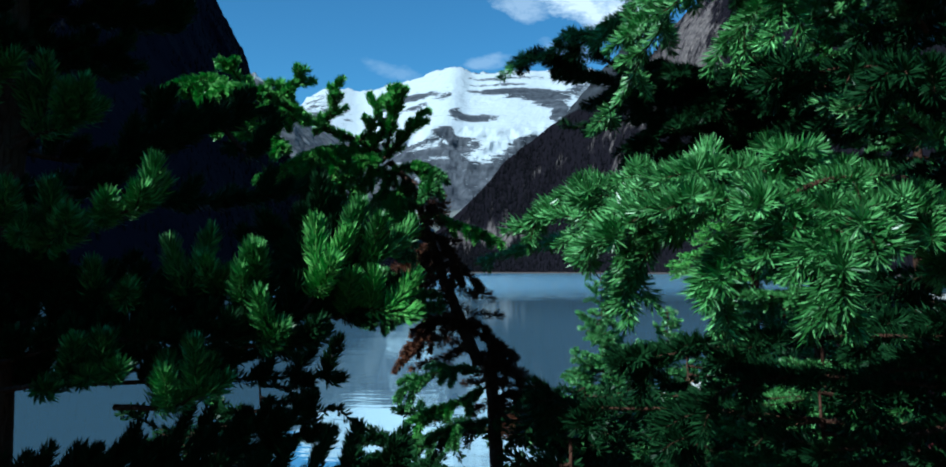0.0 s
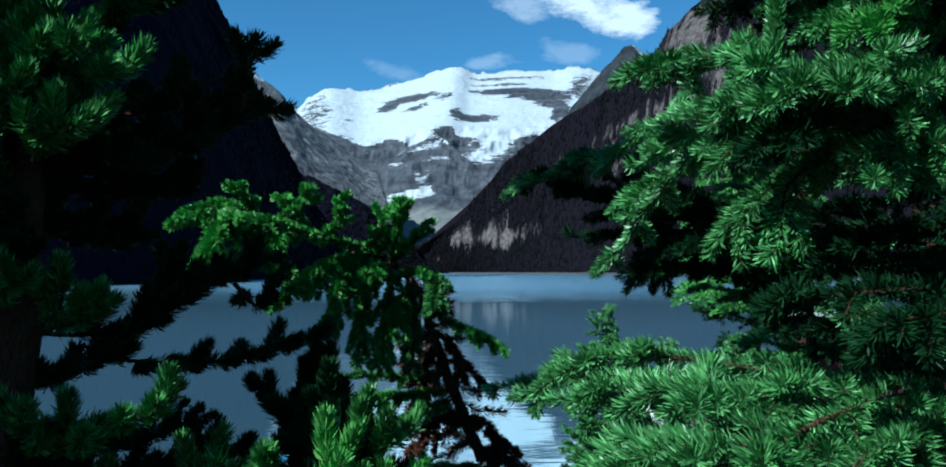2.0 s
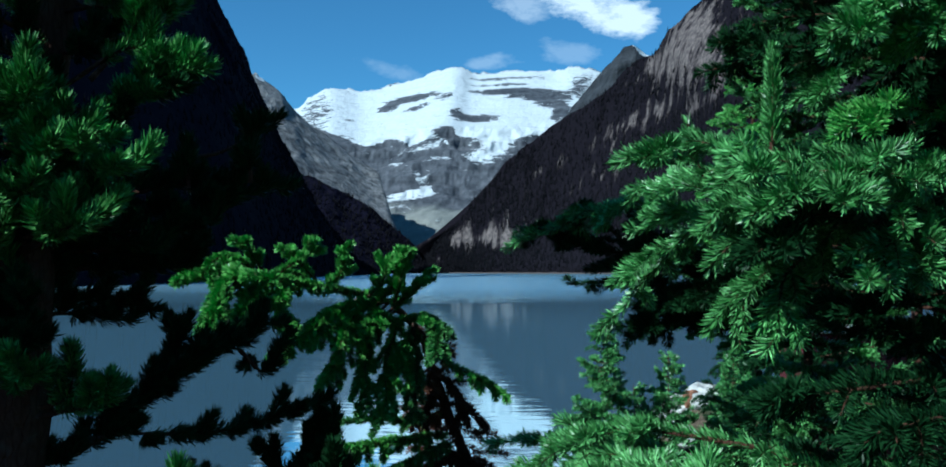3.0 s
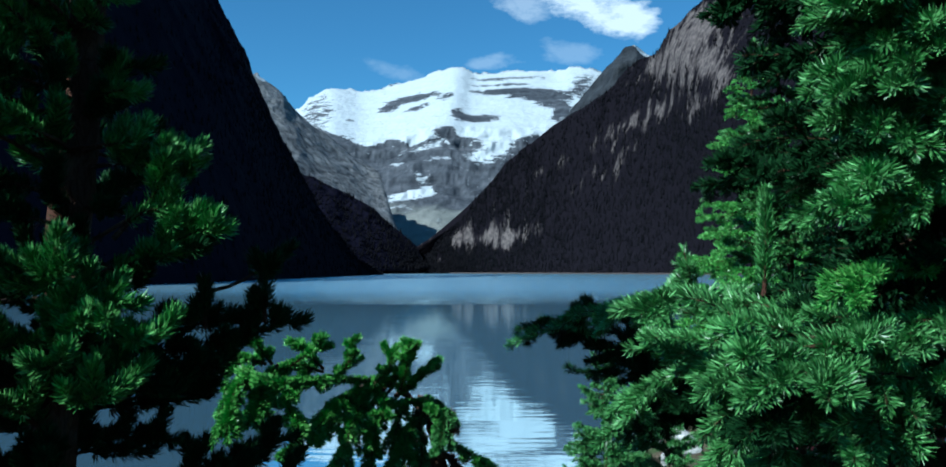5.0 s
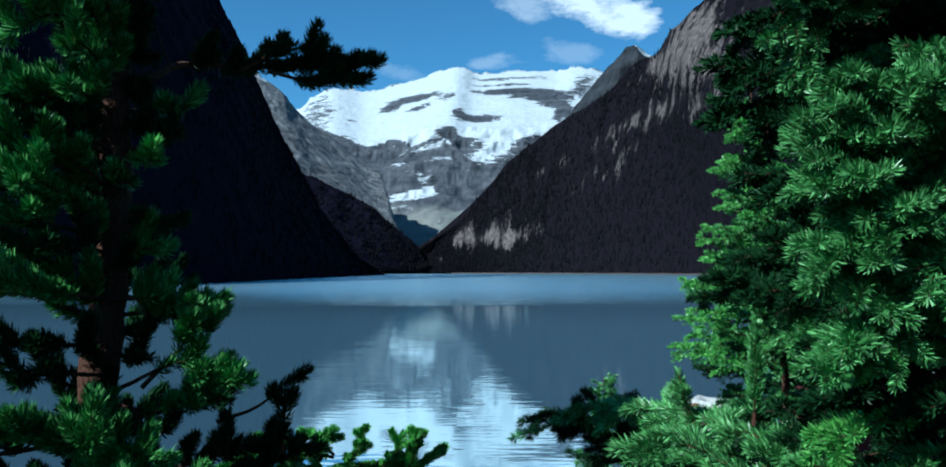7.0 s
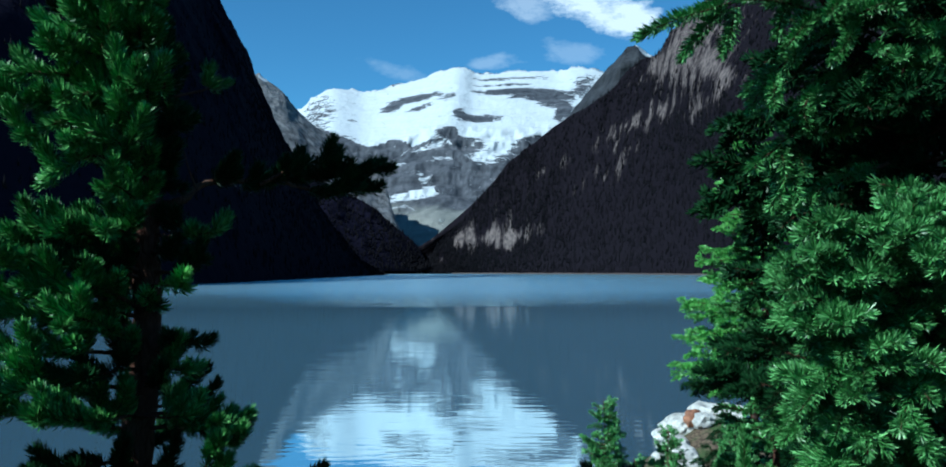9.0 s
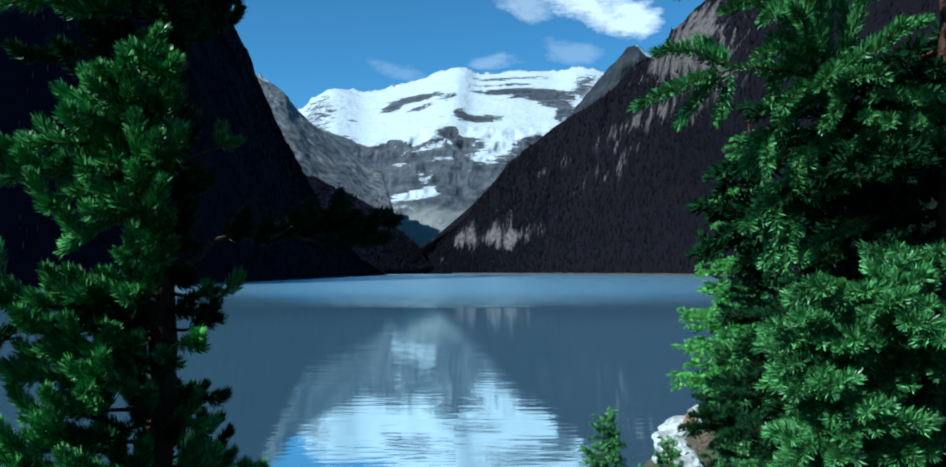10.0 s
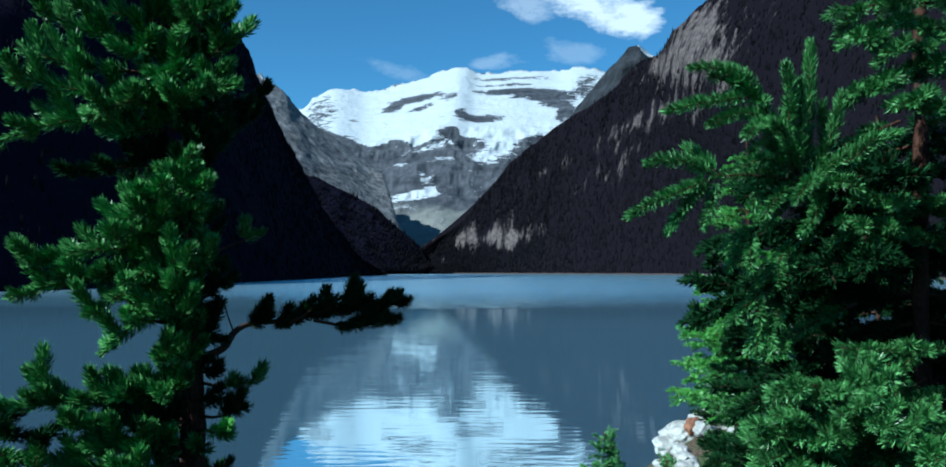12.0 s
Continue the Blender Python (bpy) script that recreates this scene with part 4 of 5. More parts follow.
bent((-0.282, 2.760, 7.383), (-0.471, 2.480, 7.449), (-0.577, 2.160, 7.487), (-0.762, 2.250, 7.519), (-0.830, 2.160, 7.481), spread=0.035, radius=0.011, droop=0.6, mat=FRESH, gap=0.03)
bent((-0.669, 2.380, 7.505), (-0.734, 2.270, 7.537), (-0.771, 2.200, 7.500), spread=0.070, droop=0.3, mat=FRESH)
bent((-0.694, 2.340, 7.511), (-0.693, 2.140, 7.449), (-0.656, 1.960, 7.372), spread=0.050, droop=0.7, mat=FRESH)
bent((-0.656, 2.400, 7.499), (-0.683, 2.330, 7.558), (-0.698, 2.280, 7.578), spread=0.050, droop=0.2, mat=FRESH)
bent((-0.524, 2.560, 7.466), (-0.570, 2.500, 7.531), (-0.598, 2.460, 7.561), spread=0.035, droop=0.2, mat=FRESH)
bent((-0.524, 2.560, 7.458), (-0.602, 2.480, 7.492), (-0.643, 2.420, 7.472), spread=0.060, droop=0.4, mat=FRESH)
bent((-0.556, 2.530, 7.469), (-0.601, 2.340, 7.405), (-0.539, 2.200, 7.326), spread=0.050, droop=0.7, mat=FRESH)
bent((-0.643, 2.420, 7.496), (-0.653, 2.260, 7.426), (-0.632, 2.100, 7.377), spread=0.050, droop=0.7, mat=FRESH)
bent((-0.386, 2.680, 7.412), (-0.489, 2.480, 7.334), (-0.562, 2.260, 7.264), spread=0.060, droop=0.6, mat=FRESH)
bent((-0.311, 2.740, 7.391), (-0.443, 2.540, 7.380), (-0.511, 2.320, 7.312), spread=0.060, droop=0.6, mat=FRESH)
bent((-0.311, 2.740, 7.383), (-0.417, 2.560, 7.283), (-0.463, 2.400, 7.156), spread=0.055, droop=0.8, mat=FRESH)
bent((-0.282, 2.760, 7.366), (-0.364, 2.600, 7.252), (-0.354, 2.460, 7.086), spread=0.060, droop=0.8, mat=FRESH)
bent((-0.262, 2.770, 7.356), (-0.298, 2.620, 7.212), (-0.282, 2.480, 7.065), spread=0.060, droop=0.8, mat=FRESH)
bent((-0.348, 2.700, 7.404), (-0.395, 2.540, 7.351), (-0.415, 2.380, 7.248), spread=0.060, droop=0.8, mat=FRESH)
bent((-0.232, 2.780, 7.324), (-0.201, 2.640, 7.191), (-0.206, 2.500, 7.053), spread=0.045, droop=0.8, mat=FIR)
bent((-0.222, 2.780, 7.345), (-0.131, 2.620, 7.320), (-0.140, 2.460, 7.233), spread=0.045, droop=0.7, mat=FIR)
bent((-0.212, 2.800, 7.282), (-0.260, 2.640, 7.230), (-0.264, 2.480, 7.148), spread=0.060, droop=0.7, mat=FRESH)
bent((-0.183, 2.840, 7.206), (-0.033, 2.740, 7.146), (0.091, 2.620, 7.091), spread=0.035, droop=0.8, mat=FRESH)
bent((-0.120, 2.880, 7.032), (-0.024, 2.880, 6.989), (0.036, 2.880, 6.940), spread=0.040, droop=0.6, mat=DEAD)
bent((-0.106, 2.890, 6.977), (-0.253, 2.800, 6.980), (-0.457, 2.700, 6.995), spread=0.045, droop=0.3, mat=FIR)
bent((-0.089, 2.900, 6.911), (-0.281, 2.660, 6.932), (-0.444, 2.400, 6.969), spread=0.060, droop=0.5, mat=FRESH)
bent((-0.078, 2.900, 6.890), (-0.203, 2.680, 6.869), (-0.334, 2.460, 6.849), spread=0.060, droop=0.5, mat=FIR)
bent((-0.056, 2.900, 6.847), (-0.149, 2.820, 6.810), (-0.230, 2.780, 6.706), spread=0.060, droop=0.7, mat=DEAD)
bent((-0.045, 2.900, 6.826), (0.051, 2.880, 6.787), (0.083, 2.860, 6.686), spread=0.060, droop=0.7, mat=DEAD)
bent((-0.131, 2.870, 7.086), (-0.172, 2.840, 7.026), (-0.181, 2.820, 6.904), spread=0.040, droop=0.8, mat=DEAD)
bent((-0.152, 2.860, 7.130), (-0.077, 2.860, 7.066), (-0.066, 2.860, 6.960), spread=0.040, droop=0.8, mat=DEAD)
bent((0.007, 2.900, 6.810), (-0.098, 2.840, 6.838), (-0.199, 2.800, 6.801), spread=0.050, droop=0.5, mat=DEAD)
bent((0.028, 2.900, 6.768), (0.112, 2.860, 6.731), (0.153, 2.840, 6.630), spread=0.050, droop=0.6, mat=DEAD)
bent((0.050, 2.900, 6.641), (-0.095, 2.780, 6.661), (-0.231, 2.700, 6.606), spread=0.070, droop=0.5, mat=FIR)
bent((0.060, 2.900, 6.599), (-0.055, 2.800, 6.556), (-0.193, 2.720, 6.513), spread=0.070, droop=0.5, mat=FRESH)
bent((0.071, 2.900, 6.557), (0.191, 2.800, 6.577), (0.285, 2.720, 6.514), spread=0.070, droop=0.5, mat=DEAD)
bent((0.081, 2.900, 6.473), (-0.055, 2.800, 6.475), (-0.174, 2.740, 6.430), spread=0.080, droop=0.5, mat=FIR)
bent((0.081, 2.900, 6.473), (0.232, 2.800, 6.455), (0.347, 2.740, 6.430), spread=0.080, droop=0.5, mat=FIR)
# sprays on top of the arch
bent((-0.273, 2.600, 7.394), (-0.248, 2.540, 7.468), (-0.225, 2.500, 7.558), spread=0.028, droop=0.0, mat=FRESH, start=0.0, gap=0.03)
bent((-0.649, 2.450, 7.465), (-0.542, 2.400, 7.531), (-0.500, 2.380, 7.572), spread=0.050, droop=0.1, mat=FRESH)
bent((-0.490, 2.550, 7.428), (-0.422, 2.500, 7.506), (-0.410, 2.480, 7.568), spread=0.050, droop=0.1, mat=FRESH)
bent((-0.377, 2.620, 7.394), (-0.309, 2.560, 7.466), (-0.297, 2.540, 7.520), spread=0.050, droop=0.1, mat=FRESH)
bent((-0.301, 2.700, 7.358), (-0.210, 2.600, 7.439), (-0.156, 2.550, 7.498), spread=0.050, droop=0.1, mat=FRESH)
bent((-0.340, 2.660, 7.376), (-0.247, 2.550, 7.488), (-0.233, 2.500, 7.555), spread=0.050, droop=0.1, mat=FRESH)
bent((-0.601, 2.500, 7.437), (-0.656, 2.400, 7.417), (-0.681, 2.350, 7.372), spread=0.050, droop=0.1, mat=FRESH)
bent((-0.415, 2.600, 7.388), (-0.481, 2.500, 7.358), (-0.511, 2.450, 7.311), spread=0.050, droop=0.1, mat=FRESH)
bent((-0.260, 2.720, 7.333), (-0.169, 2.620, 7.333), (-0.147, 2.580, 7.281), spread=0.050, droop=0.1, mat=FRESH)
bent((-0.340, 2.660, 7.366), (-0.322, 2.500, 7.339), (-0.355, 2.450, 7.304), spread=0.050, droop=0.1, mat=FRESH)
whorls(BENT, bent_line, 6.5, 7.3, 36, 0.17, 0.2, DEAD, 0.06, density=2200, seed=71, rise=-0.3, radius=0.003)
whorls(BENT, bent_line, 6.0, 6.45, 20, 0.62, 0.3, SHADE_NEEDLES, 0.18, density=1000, seed=9, rise=0.05, thick=0.006, gap=0.045)
whorls(BENT, bent_line, 5.0, 6.0, 14, 0.8, 0.1, SHADE_NEEDLES, 0.2, density=400, seed=10, thick=0.01, gap=0.08)

# low young firs that close the foot of the opening, coloured as if shaded
for k, (x, y, top, wide) in enumerate(((0.22, 2.05, 6.68, 0.55), (0.78, 1.85, 6.75, 0.6), (1.15, 2.3, 6.85, 0.6), (0.78, 3.0, 6.68, 0.6), (1.35, 3.3, 6.8, 0.7), (-0.30, 1.95, 6.42, 0.45), (0.5, 3.6, 6.5, 0.7), (-0.9, 2.9, 6.5, 0.8), (-0.6, 2.3, 6.7, 0.6))):
    g = ground_height(x, y)
    LOW, low_line = conifer("low_fir", "low young fir with shade in its needle colour", [(x, y, g - 0.05), (x + 0.02, y, 0.5 * (g + top)), (x, y + 0.02, top)], 0.02, 0.003)
    whorls(LOW, low_line, 5.7, top, 30, wide, 0.7, SHADE_NEEDLES, 0.16, density=520, seed=40 + k, rise=0.15, thick=0.009, gap=0.055)

# the spruce on the left of the opening
SPR, spr_line = conifer("spruce_tree", "dark spruce with scaly trunk and brushlike twigs", [(-0.90, 1.46, 4.7), (-0.885, 1.50, 7.35), (-0.842, 1.51, 8.28), (-0.838, 1.50, 9.0), (-0.84, 1.50, 10.6)], 0.060, 0.006)


def spr(*pts, **kw):
    kw.setdefault("mat", SPRUCE)
    kw.setdefault("length", 0.031)
    kw.setdefault("density", 5600)
    kw.setdefault("droop", -0.5)
    kw.setdefault("tuft", True)
    kw.setdefault("gap", 0.040)
    kw.setdefault("thick", 0.0032)
    bough(SPR, *pts, **kw)


# the dark bough that reaches out over the water
spr((-0.830, 1.500, 8.511), (-0.759, 1.550, 8.538), (-0.739, 1.650, 8.584), (-0.639, 1.720, 8.596), (-0.494, 1.800, 8.617), (-0.326, 1.860, 8.643), start=0.42, radius=0.013, gap=0.016, shoot=0.044, mat=SHADE_NEEDLES)
spr((-0.621, 1.720, 8.596), (-0.523, 1.760, 8.658), (-0.439, 1.800, 8.675), start=0.3, gap=0.022, shoot=0.042, mat=SHADE_NEEDLES)
spr((-0.559, 1.760, 8.604), (-0.457, 1.800, 8.584), (-0.352, 1.840, 8.600), start=0.3, gap=0.022, shoot=0.042, mat=SHADE_NEEDLES)
spr((-0.745, 1.600, 8.570), (-0.766, 1.600, 8.622), (-0.780, 1.600, 8.673), bare=True, radius=0.003)
# the sunlit crown toward the upper left
spr((-0.836, 1.500, 9.302), (-0.974, 1.360, 9.329), (-1.128, 1.300, 9.376))
spr((-0.837, 1.500, 9.385), (-0.914, 1.360, 9.391), (-1.039, 1.300, 9.390))
spr((-0.835, 1.500, 9.269), (-0.994, 1.340, 9.255), (-1.152, 1.280, 9.274))
spr((-0.837, 1.500, 9.203), (-0.999, 1.320, 9.189), (-1.198, 1.260, 9.216))
spr((-0.836, 1.500, 9.146), (-1.028, 1.320, 9.129), (-1.207, 1.270, 9.066))
spr((-0.837, 1.500, 9.171), (-0.900, 1.300, 9.170), (-0.990, 1.240, 9.121))
spr((-0.833, 1.500, 9.122), (-0.901, 1.340, 9.102), (-0.949, 1.280, 9.077))
spr((-0.836, 1.500, 9.335), (-0.906, 1.380, 9.334), (-0.910, 1.300, 9.285))
spr((-0.838, 1.500, 9.451), (-0.776, 1.360, 9.414), (-0.763, 1.280, 9.343))
spr((-0.836, 1.500, 9.302), (-0.748, 1.420, 9.322), (-0.674, 1.380, 9.353))
spr((-0.835, 1.500, 9.236), (-0.758, 1.380, 9.248), (-0.720, 1.300, 9.189))
spr((-0.834, 1.500, 9.171), (-0.804, 1.320, 9.159), (-0.794, 1.260, 9.161))
spr((-0.835, 1.500, 9.253), (-0.828, 1.340, 9.247), (-0.827, 1.260, 9.230))
spr((-0.837, 1.500, 9.385), (-0.884, 1.400, 9.435), (-0.962, 1.360, 9.484))
spr((-0.838, 1.500, 9.434), (-0.759, 1.500, 9.434), (-0.735, 1.500, 9.475))
spr((-0.835, 1.500, 9.040), (-0.946, 1.380, 9.017), (-1.040, 1.320, 8.994), mat=SHADE_NEEDLES)
spr((-0.835, 1.500, 9.073), (-0.909, 1.400, 9.050), (-0.938, 1.340, 9.064), mat=SHADE_NEEDLES)
spr((-0.839, 1.500, 9.550), (-0.969, 1.340, 9.523), (-1.095, 1.260, 9.493))
spr((-0.840, 1.500, 9.584), (-0.714, 1.400, 9.561), (-0.625, 1.360, 9.577))
# the middle clusters
spr((-0.831, 1.500, 8.572), (-0.810, 1.360, 8.613), (-0.803, 1.280, 8.640))
spr((-0.830, 1.500, 8.508), (-0.816, 1.380, 8.540), (-0.819, 1.300, 8.559))
spr((-0.833, 1.500, 8.716), (-0.774, 1.360, 8.749), (-0.746, 1.300, 8.766))
spr((-0.832, 1.500, 8.636), (-0.795, 1.360, 8.673), (-0.789, 1.300, 8.705))
spr((-0.835, 1.500, 8.861), (-0.791, 1.360, 8.877), (-0.778, 1.300, 8.895))
spr((-0.829, 1.500, 8.444), (-0.830, 1.380, 8.458), (-0.844, 1.300, 8.465))
spr((-0.839, 1.500, 9.073), (-0.794, 1.380, 9.078), (-0.776, 1.320, 9.099), mat=SHADE_NEEDLES)
spr((-0.838, 1.500, 9.024), (-0.769, 1.400, 9.027), (-0.737, 1.360, 9.052), mat=SHADE_NEEDLES)
spr((-0.837, 1.500, 8.975), (-0.815, 1.360, 8.976), (-0.809, 1.300, 8.991))
spr((-0.833, 1.500, 8.926), (-0.860, 1.340, 8.906), (-0.923, 1.280, 8.887))
spr((-0.834, 1.500, 8.959), (-0.808, 1.340, 8.989), (-0.833, 1.260, 8.936))
spr((-0.833, 1.500, 8.942), (-0.770, 1.360, 8.976), (-0.754, 1.280, 8.941))
spr((-0.834, 1.500, 8.781), (-0.979, 1.360, 8.801), (-1.158, 1.300, 8.766), gap=0.026)
spr((-0.834, 1.500, 8.748), (-1.008, 1.360, 8.741), (-1.175, 1.320, 8.701), gap=0.026)
spr((-0.835, 1.500, 8.813), (-0.895, 1.320, 8.845), (-0.935, 1.260, 8.823))
spr((-0.835, 1.500, 8.829), (-0.836, 1.300, 8.866), (-0.876, 1.260, 8.907))
spr((-0.834, 1.500, 8.765), (-0.857, 1.320, 8.763), (-0.897, 1.260, 8.720))
spr((-0.832, 1.500, 8.652), (-0.916, 1.340, 8.696), (-0.999, 1.280, 8.655))
spr((-0.834, 1.500, 8.596), (-0.893, 1.360, 8.621), (-0.986, 1.320, 8.554))
spr((-0.836, 1.500, 8.668), (-0.840, 1.320, 8.675), (-0.860, 1.260, 8.649))
spr((-0.833, 1.500, 8.700), (-0.804, 1.340, 8.749), (-0.805, 1.280, 8.778))
spr((-0.835, 1.500, 8.813), (-0.771, 1.440, 8.788), (-0.753, 1.400, 8.818), start=0.5, shoot=0.034)
spr((-0.834, 1.500, 8.765), (-0.788, 1.620, 8.813), (-0.704, 1.700, 8.861), start=0.78, shoot=0.034)
spr((-0.835, 1.500, 8.604), (-0.796, 1.500, 8.580), (-0.767, 1.500, 8.591), mat=SHADE_NEEDLES, start=0.4)
# the boughs level with the trunk's bare stretch
spr((-0.831, 1.500, 8.572), (-0.788, 1.500, 8.604), (-0.771, 1.480, 8.637), mat=SHADE_NEEDLES, gap=0.02, shoot=0.035)
spr((-0.832, 1.500, 8.668), (-0.781, 1.500, 8.692), (-0.757, 1.500, 8.716), mat=SHADE_NEEDLES, gap=0.02, shoot=0.035)
spr((-0.830, 1.500, 8.492), (-0.786, 1.500, 8.479), (-0.759, 1.500, 8.489), mat=SHADE_NEEDLES, gap=0.02, shoot=0.03)
spr((-0.828, 1.500, 8.413), (-0.790, 1.480, 8.413), (-0.774, 1.480, 8.424), mat=SHADE_NEEDLES, gap=0.02, shoot=0.03)
spr((-0.834, 1.500, 8.748), (-0.807, 1.550, 8.765), (-0.775, 1.580, 8.765), mat=SHADE_NEEDLES, gap=0.02, shoot=0.04)
spr((-0.832, 1.500, 8.365), (-0.927, 1.360, 8.416), (-1.052, 1.280, 8.439), (-1.162, 1.220, 8.444), gap=0.028)
spr((-1.052, 1.280, 8.439), (-1.079, 1.260, 8.478), (-1.113, 1.250, 8.524), start=0.2)
spr((-0.833, 1.500, 8.413), (-0.882, 1.360, 8.449), (-0.924, 1.300, 8.465))
spr((-0.832, 1.500, 8.349), (-0.873, 1.340, 8.393), (-0.921, 1.280, 8.389), mat=SHADE_NEEDLES)
spr((-0.831, 1.500, 8.254), (-0.946, 1.340, 8.312), (-1.053, 1.260, 8.292))
spr((-0.831, 1.500, 8.278), (-0.857, 1.340, 8.334), (-0.877, 1.280, 8.333))
spr((-1.310, 1.300, 8.400), (-1.178, 1.250, 8.374), (-1.076, 1.220, 8.352), mat=SHADE_NEEDLES)
spr((-1.307, 1.300, 8.299), (-1.191, 1.250, 8.324), (-1.089, 1.220, 8.297))
spr((-0.829, 1.500, 8.457), (-0.742, 1.490, 8.446), (-0.657, 1.470, 8.457), start=0.5, shoot=0.034)
spr((-0.828, 1.500, 8.362), (-0.754, 1.480, 8.365), (-0.676, 1.460, 8.388), start=0.4, mat=SHADE_NEEDLES, shoot=0.034)
spr((-0.827, 1.500, 8.330), (-0.756, 1.440, 8.336), (-0.707, 1.420, 8.330), start=0.4, mat=FRESH, shoot=0.034)
spr((-0.826, 1.500, 8.286), (-0.786, 1.460, 8.287), (-0.770, 1.460, 8.282), start=0.3, shoot=0.034)
spr((-0.851, 1.500, 8.237), (-0.937, 1.320, 8.267), (-1.043, 1.240, 8.291))
spr((-0.852, 1.500, 8.287), (-0.899, 1.320, 8.322), (-0.967, 1.260, 8.340))
spr((-0.850, 1.500, 8.172), (-0.922, 1.320, 8.198), (-1.022, 1.240, 8.197))
spr((-0.849, 1.500, 8.093), (-0.937, 1.300, 8.130), (-1.027, 1.220, 8.117))
spr((-0.850, 1.500, 8.036), (-0.884, 1.300, 8.063), (-0.921, 1.220, 8.077))
spr((-0.850, 1.500, 7.993), (-0.959, 1.320, 8.072), (-1.058, 1.220, 8.089))
spr((-0.853, 1.500, 8.208), (-0.862, 1.300, 8.259), (-0.885, 1.240, 8.266))
spr((-0.843, 1.500, 8.179), (-0.770, 1.480, 8.188), (-0.706, 1.460, 8.208), start=0.4, mat=SHADE_NEEDLES)
spr((-0.842, 1.500, 8.122), (-0.755, 1.440, 8.143), (-0.698, 1.420, 8.152), start=0.3)
spr((-0.847, 1.500, 8.029), (-0.739, 1.460, 8.038), (-0.615, 1.440, 8.013), start=0.25)
spr((-0.849, 1.500, 8.093), (-0.798, 1.480, 8.111), (-0.765, 1.460, 8.117), start=0.3, mat=SHADE_NEEDLES)
spr((-0.855, 1.500, 8.440), (-0.884, 1.340, 8.448), (-0.934, 1.280, 8.448))
spr((-0.854, 1.500, 8.396), (-0.950, 1.340, 8.388), (-1.013, 1.260, 8.384))
# lower boughs, about half in the needles darkened as shade
spr((-0.844, 1.500, 8.033), (-0.835, 1.300, 8.058), (-0.879, 1.180, 8.082))
spr((-0.846, 1.500, 8.139), (-0.857, 1.340, 8.150), (-0.885, 1.280, 8.149), mat=SHADE_NEEDLES)
spr((-0.838, 1.500, 8.000), (-0.714, 1.480, 8.008), (-0.605, 1.460, 7.973), start=0.3, gap=0.024)
spr((-0.834, 1.500, 7.928), (-0.778, 1.480, 7.917), (-0.737, 1.470, 7.916), start=0.2, mat=SHADE_NEEDLES)
spr((-0.833, 1.500, 7.875), (-0.861, 1.360, 7.895), (-0.926, 1.280, 7.906), mat=SHADE_NEEDLES)
spr((-0.840, 1.500, 7.928), (-0.877, 1.340, 7.957), (-0.939, 1.260, 7.954), mat=SHADE_NEEDLES)
spr((-0.832, 1.500, 7.797), (-0.829, 1.300, 7.793), (-0.894, 1.200, 7.803))
spr((-0.832, 1.500, 7.810), (-0.763, 1.480, 7.801), (-0.702, 1.460, 7.760), mat=SHADE_NEEDLES)
# the lit fingers in front of the lake
spr((-0.879, 1.500, 7.816), (-0.736, 1.440, 7.879), (-0.644, 1.420, 7.921), (-0.602, 1.420, 7.891), start=0.62, gap=0.018, shoot=0.034)
spr((-0.735, 1.440, 7.855), (-0.656, 1.420, 7.927), (-0.620, 1.400, 7.991), start=0.55, gap=0.02, shoot=0.034)
spr((-0.878, 1.500, 7.767), (-0.698, 1.440, 7.813), (-0.619, 1.420, 7.831), start=0.55, gap=0.018, shoot=0.034)
spr((-0.698, 1.440, 7.819), (-0.595, 1.420, 7.855), (-0.530, 1.420, 7.873), start=0.3, gap=0.02, shoot=0.034)
spr((-0.662, 1.440, 7.819), (-0.583, 1.420, 7.831), (-0.547, 1.420, 7.837), start=0.2, mat=SHADE_NEEDLES, shoot=0.034)
spr((-0.884, 1.500, 8.029), (-0.775, 1.440, 8.036), (-0.694, 1.420, 8.034), start=0.7, shoot=0.034)
spr((-0.884, 1.500, 7.742), (-0.838, 1.320, 7.779), (-0.870, 1.240, 7.789), shoot=0.034)
spr((-0.884, 1.500, 7.754), (-0.793, 1.340, 7.794), (-0.761, 1.280, 7.808), shoot=0.034)
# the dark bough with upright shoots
spr((-0.888, 1.500, 7.643), (-0.757, 1.560, 7.622), (-0.602, 1.600, 7.629), (-0.441, 1.640, 7.677), gap=0.021, mat=SHADE_NEEDLES, shoot=0.038)
spr((-0.779, 1.550, 7.636), (-0.643, 1.600, 7.668), (-0.519, 1.630, 7.691), gap=0.021, mat=SHADE_NEEDLES, shoot=0.038)
spr((-0.781, 1.500, 7.593), (-0.653, 1.560, 7.571), (-0.549, 1.600, 7.603), gap=0.021, mat=SHADE_NEEDLES, shoot=0.038)
spr((-0.483, 1.620, 7.679), (-0.480, 1.620, 7.745), (-0.478, 1.620, 7.812), start=0.0, gap=0.03, shoot=0.03, mat=SHADE_NEEDLES)
spr((-0.603, 1.600, 7.668), (-0.601, 1.600, 7.714), (-0.601, 1.600, 7.740), start=0.0, gap=0.03, shoot=0.03, mat=SHADE_NEEDLES)
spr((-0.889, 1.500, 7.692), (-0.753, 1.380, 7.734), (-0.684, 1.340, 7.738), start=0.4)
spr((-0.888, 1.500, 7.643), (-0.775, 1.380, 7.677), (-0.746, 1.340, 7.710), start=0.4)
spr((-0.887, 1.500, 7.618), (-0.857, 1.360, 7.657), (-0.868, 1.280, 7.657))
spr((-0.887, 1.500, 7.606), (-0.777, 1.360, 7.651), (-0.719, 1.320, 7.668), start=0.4)
